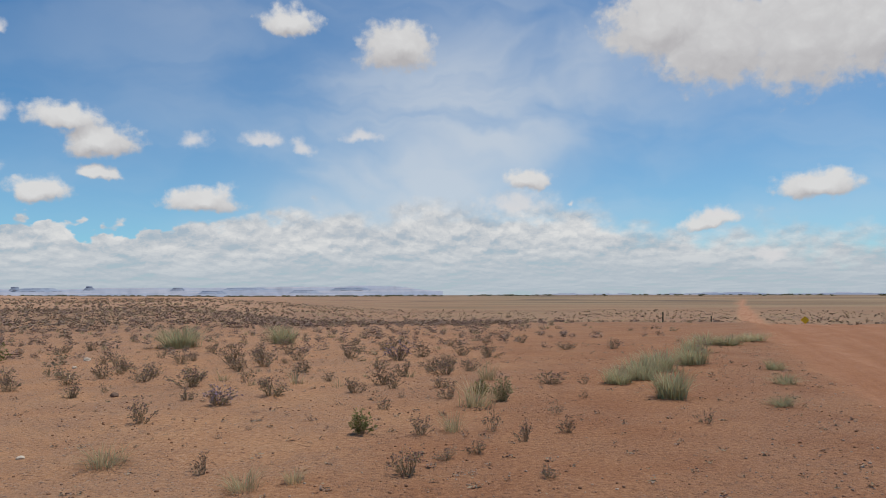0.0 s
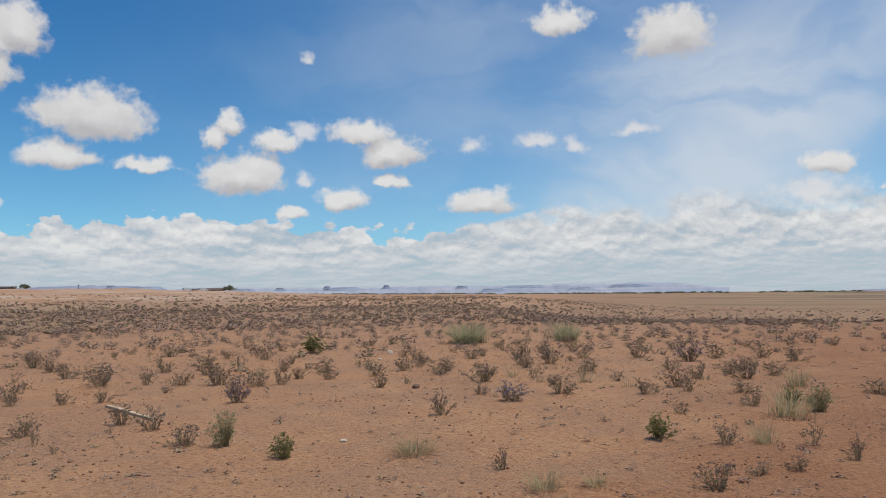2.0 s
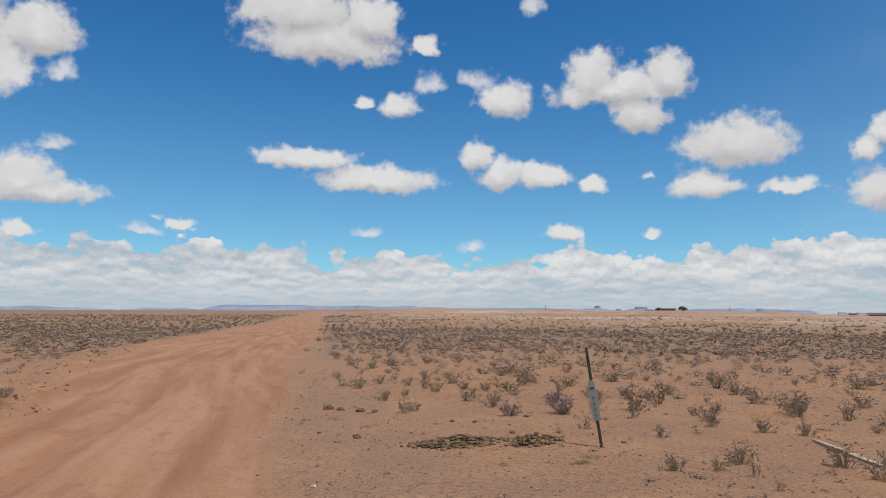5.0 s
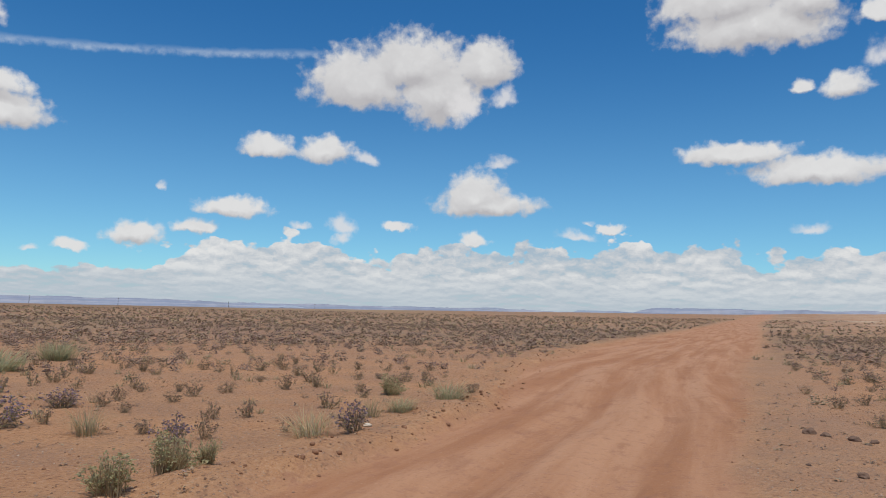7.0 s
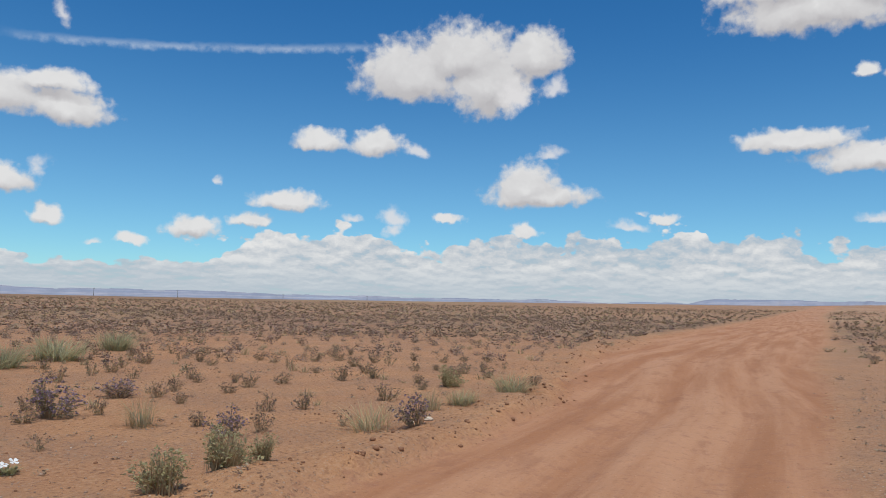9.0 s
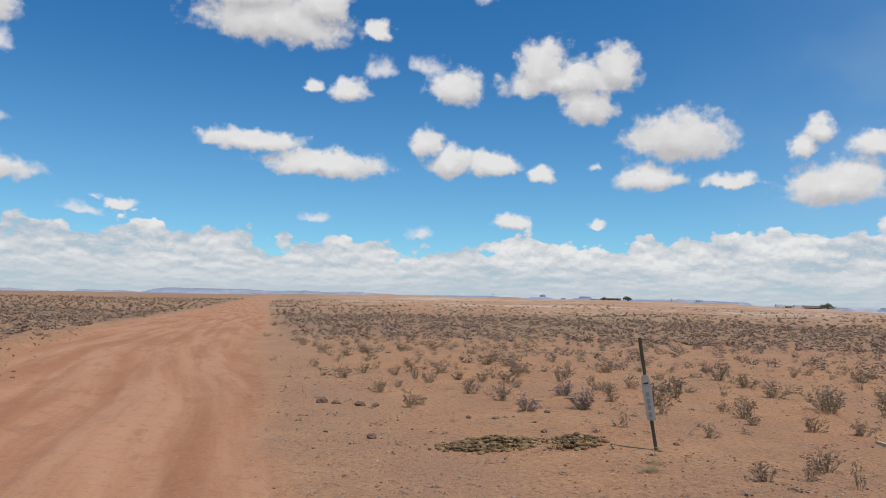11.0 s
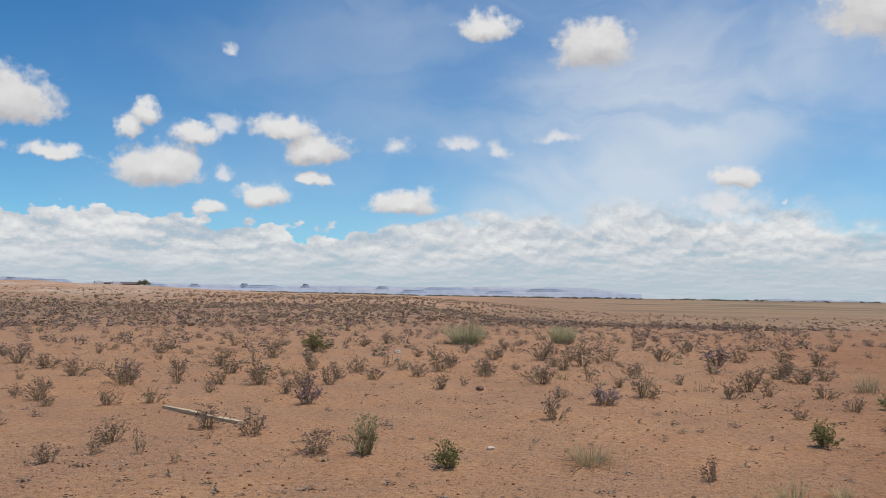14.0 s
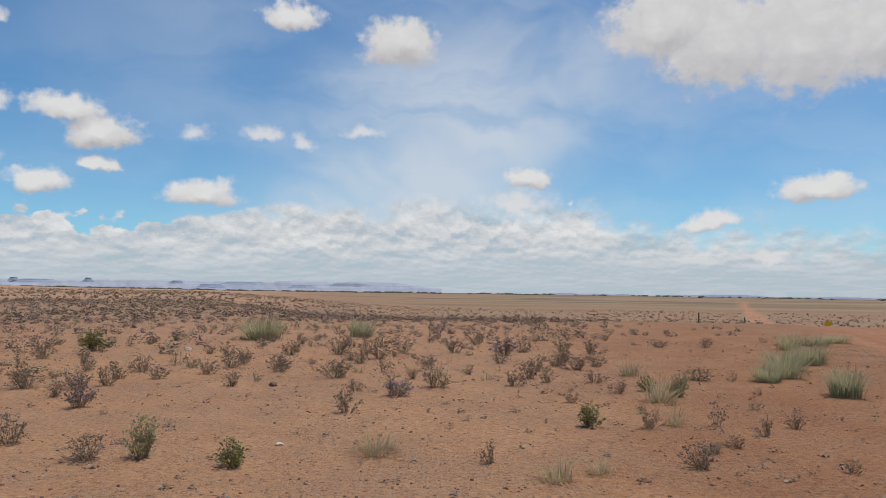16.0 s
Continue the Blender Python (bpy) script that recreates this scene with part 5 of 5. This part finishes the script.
def tree(az, d, wide, tall, seed):
    """A broad low desert tree: a forked trunk and a crown of leaf clumps."""
    r = random.Random(seed)
    x, y = place_at(az, d)
    root = tagged(new("tree"), "broad low grey-green tree beside a far house", "tree", "far trees by the houses")
    root.matrix_world = pose(x, y, height(x, y), 0, 0, r.uniform(0, 360))
    V, F = [], []
    top = np.array((0.05 * wide, 0, tall * 0.4))
    sprig_tube(V, F, np.array((0.0, 0, -0.4)), top, 0.3, 0.22)
    C, G = [], []
    for k in range(11):
        w = 6.2832 * k / 11 + r.uniform(-.2, .2)
        q = r.uniform(0.3, 1.0)
        end = np.array((wide / 2 * q * math.cos(w), wide / 2 * q * math.sin(w), tall * (0.95 - 0.45 * q * q) * r.uniform(0.85, 1.0)))
        sprig_tube(V, F, top * r.uniform(0.7, 1.0), end, 0.14, 0.05)
        for i in range(75):
            p = end + np.array([r.gauss(0, wide * 0.1), r.gauss(0, wide * 0.1), r.gauss(0, tall * 0.09)])
            dd = rand_dir(r)
            leaf_quad(C, G, p, dd, unit(np.cross(dd, rand_dir(r))), 0.5, 0.22)
    for name, arrays, mat in (("trunk", (V, F), BARK), ("crown", (C, G), TREE_LEAF)):
        ob = new(name, data_from(name, arrays, mat))
        ob.parent = root


tree(36.95, 425, 6.0, 3.9, 1)
tree(50.3, 496, 5.0, 3.2, 2)
tree(52.0, 498, 3.5, 2.6, 3)


def far_woods():
    rng = np.random.default_rng(12)
    r = rng.uniform(1250, 2300, 520)
    az = np.radians(np.where(rng.uniform(0, 1, 520) < 0.8, rng.uniform(2, 36, 520), rng.uniform(-32, 2, 520)))
    x, y = -1.5 - r * np.sin(az), r * np.cos(az)
    z = land(x, y)["z"]
    size = rng.uniform(4, 11, 520) * (0.4 + 0.6 * r / 1800)
    protos = [clump_arrays(450 + k, 40, 20, 0.3, 0.25) for k in range(5)]
    scatter("far_bushes", protos, np.stack([x, y, z - 0.3], 1), size * 1.3, size * 0.42, TREE_LEAF, "dark line of far bushes along a dry wash", "bushes", 13)


far_woods()


# banded far rock; the haze of distance is painted into base and band
def hazed_rock_colours(base, band):
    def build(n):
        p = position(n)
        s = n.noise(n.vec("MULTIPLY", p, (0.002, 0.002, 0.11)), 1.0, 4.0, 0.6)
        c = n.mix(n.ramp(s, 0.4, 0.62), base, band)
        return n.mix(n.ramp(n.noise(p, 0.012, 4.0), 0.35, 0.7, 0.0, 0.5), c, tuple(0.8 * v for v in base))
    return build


# blue, grey and lavender here are air haze put into the base colours
MESA_HAZED = material("hazed_mesa_rock", hazed_rock_colours((0.32, 0.36, 0.43), (0.37, 0.4, 0.455)), 0.95)
RANGE_HAZED = material("hazed_lavender_rock", hazed_rock_colours((0.38, 0.405, 0.46), (0.49, 0.47, 0.485)), 0.95)
RANGE_HAZED_BLUE = material("hazed_slate_rock", hazed_rock_colours((0.27, 0.3, 0.37), (0.38, 0.38, 0.42)), 0.95)


def far_range(name, az0, az1, d, low, high, seed, mat, label, depth=260):
    """A long far range: a wedge with an uneven, stepped crest between two heights given as elevations in degrees."""
    n = int((az1 - az0) / 0.12)
    az = np.linspace(az0, az1, n)
    crest = low + (high - low) * np.clip(0.5 + 1.5 * fbm(az / 9.0, az * 0 + seed, seed), 0, 1)
    crest = crest + 0.035 * np.round(6 * fbm(az / 2.2, az * 0 + seed, seed + 3)) + 0.03 * fbm(az / 0.5, az * 0, seed + 5)
    crest = crest * step(az0, az0 + 4, az) * step(az1, az1 - 4, az) + low * 0.3
    w = np.radians(az)
    V = []
    for dd, k in ((d - depth, -0.5), (d - depth * 0.45, 0.45), (d - depth * 0.1, 0.82), (d, 1.0), (d + depth, -0.5)):
        z = -40 + (41.6 + np.tan(np.radians(crest)) * d) * k
        rr = dd + (60 * fbm(az / 0.8, az * 0 + 4, seed + 9) if 0 < k < 1 else 0)
        V.append(np.stack([-1.5 - rr * np.sin(w), rr * np.cos(w), z], 1))
    i, j = np.meshgrid(np.arange(4), np.arange(n - 1), indexing="ij")
    F = np.stack([i * n + j, i * n + j + 1, (i + 1) * n + j + 1, (i + 1) * n + j], -1).reshape(-1, 4)
    return tagged(mesh_from(name, np.concatenate(V), F, mat), label, "hills", kind="structure")


# ranges get their aerial perspective from the painted haze colours
far_range("backdrop_range_east", -70, 14, 4450, -0.28, -0.12, 3, RANGE_HAZED_BLUE, "low far skyline of hills with blue haze in the colour")
far_range("backdrop_range_north", 0, 46, 4440, 0.34, 0.52, 3, RANGE_HAZED, "pale banded far hills with lavender haze in the colour")
far_range("backdrop_range_northwest", 40, 88, 4450, 0.6, 0.72, 5, RANGE_HAZED_BLUE, "thin far skyline of hills with blue-grey haze in the colour")
far_range("backdrop_range_west", 80, 140, 4450, 0.36, 0.56, 8, RANGE_HAZED_BLUE, "low far hills with slate-blue haze in the colour")


def mesa(az, half, el, d, base, seed, flat=0.6):
    """A flat-topped butte with talus slopes; half its width in degrees and its top's elevation."""
    r = random.Random(seed)
    x, y = place_at(az, d)
    R, top = d * math.tan(radians(half)), 1.6 + d * math.tan(radians(el))
    foot = 1.6 + d * math.tan(radians(base)) - 6
    root = tagged(new("mesa"), "flat-topped far mesa with blue-grey haze in the colour", "mesa", "far mesas")
    root.matrix_world = pose(x, y, 0, 0, 0, az)
    bm = bmesh.new()
    n = 40
    wob = [1 + 0.22 * noise.noise(Vector((2.2 * math.cos(6.2832 * k / n), 2.2 * math.sin(6.2832 * k / n), seed))) for k in range(n)]
    rings = []
    for f, z in ((1.0, foot), (0.5 + 0.4 * flat, foot + 0.52 * (top - foot)), (0.36 + 0.5 * flat, foot + 0.6 * (top - foot)), (0.3 + 0.5 * flat, foot + 0.93 * (top - foot)), (0.12 + 0.5 * flat, top)):
        rings.append([bm.verts.new((R * f * wob[k] * math.cos(6.2832 * k / n), 0.6 * R * f * wob[k] * math.sin(6.2832 * k / n), z + r.uniform(-.04, .04) * (top - foot))) for k in range(n)])
    for a, b in zip(rings, rings[1:]):
        for k in range(n):
            bm.faces.new((a[k], a[(k + 1) % n], b[(k + 1) % n], b[k]))
    bm.faces.new(rings[-1])
    # the mesa's blue-grey is painted haze
    part("rock", bm, MESA_HAZED, root)


for k, (az, half, el, base, flat) in enumerate((
        (56.45, 0.6, 1.08, 0.7, 0.05), (56.6, 1.7, 0.86, 0.7, 0.35), (53.3, 0.75, 1.01, 0.7, 0.55), (53.3, 1.6, 0.85, 0.7, 0.4), (54.9, 0.4, 0.85, 0.7, 0.3), (62.0, 1.6, 0.8, 0.7, 0.9),
        (45.1, 0.45, 0.9, 0.7, 0.4), (42.8, 1.4, 0.8, 0.66, 0.8), (33.4, 0.5, 0.6, 0.45, 0.4), (36.0, 0.9, 0.56, 0.45, 0.8),
        (29.9, 0.35, 0.66, 0.5, 0.6), (28.5, 1.6, 0.56, 0.42, 0.6), (25.4, 0.4, 0.68, 0.48, 0.35), (19.6, 0.5, 0.54, 0.42, 0.7), (14.8, 1.7, 0.5, 0.4, 0.9), (17.2, 1.1, 0.3, 0.14, 0.7),
        (7.0, 1.6, 0.44, 0.3, 0.9), (10.5, 1.2, 0.28, 0.14, 0.7), (96.9, 0.8, 0.6, 0.5, 0.9), (89.4, 1.3, 0.56, 0.48, 0.8), (86.5, 0.6, 0.5, 0.42, 0.7), (113.0, 2.2, 0.36, 0.28, 0.7))):
    mesa(az, half, el, 4120 + 12 * (k % 5), base, k + 1, flat)
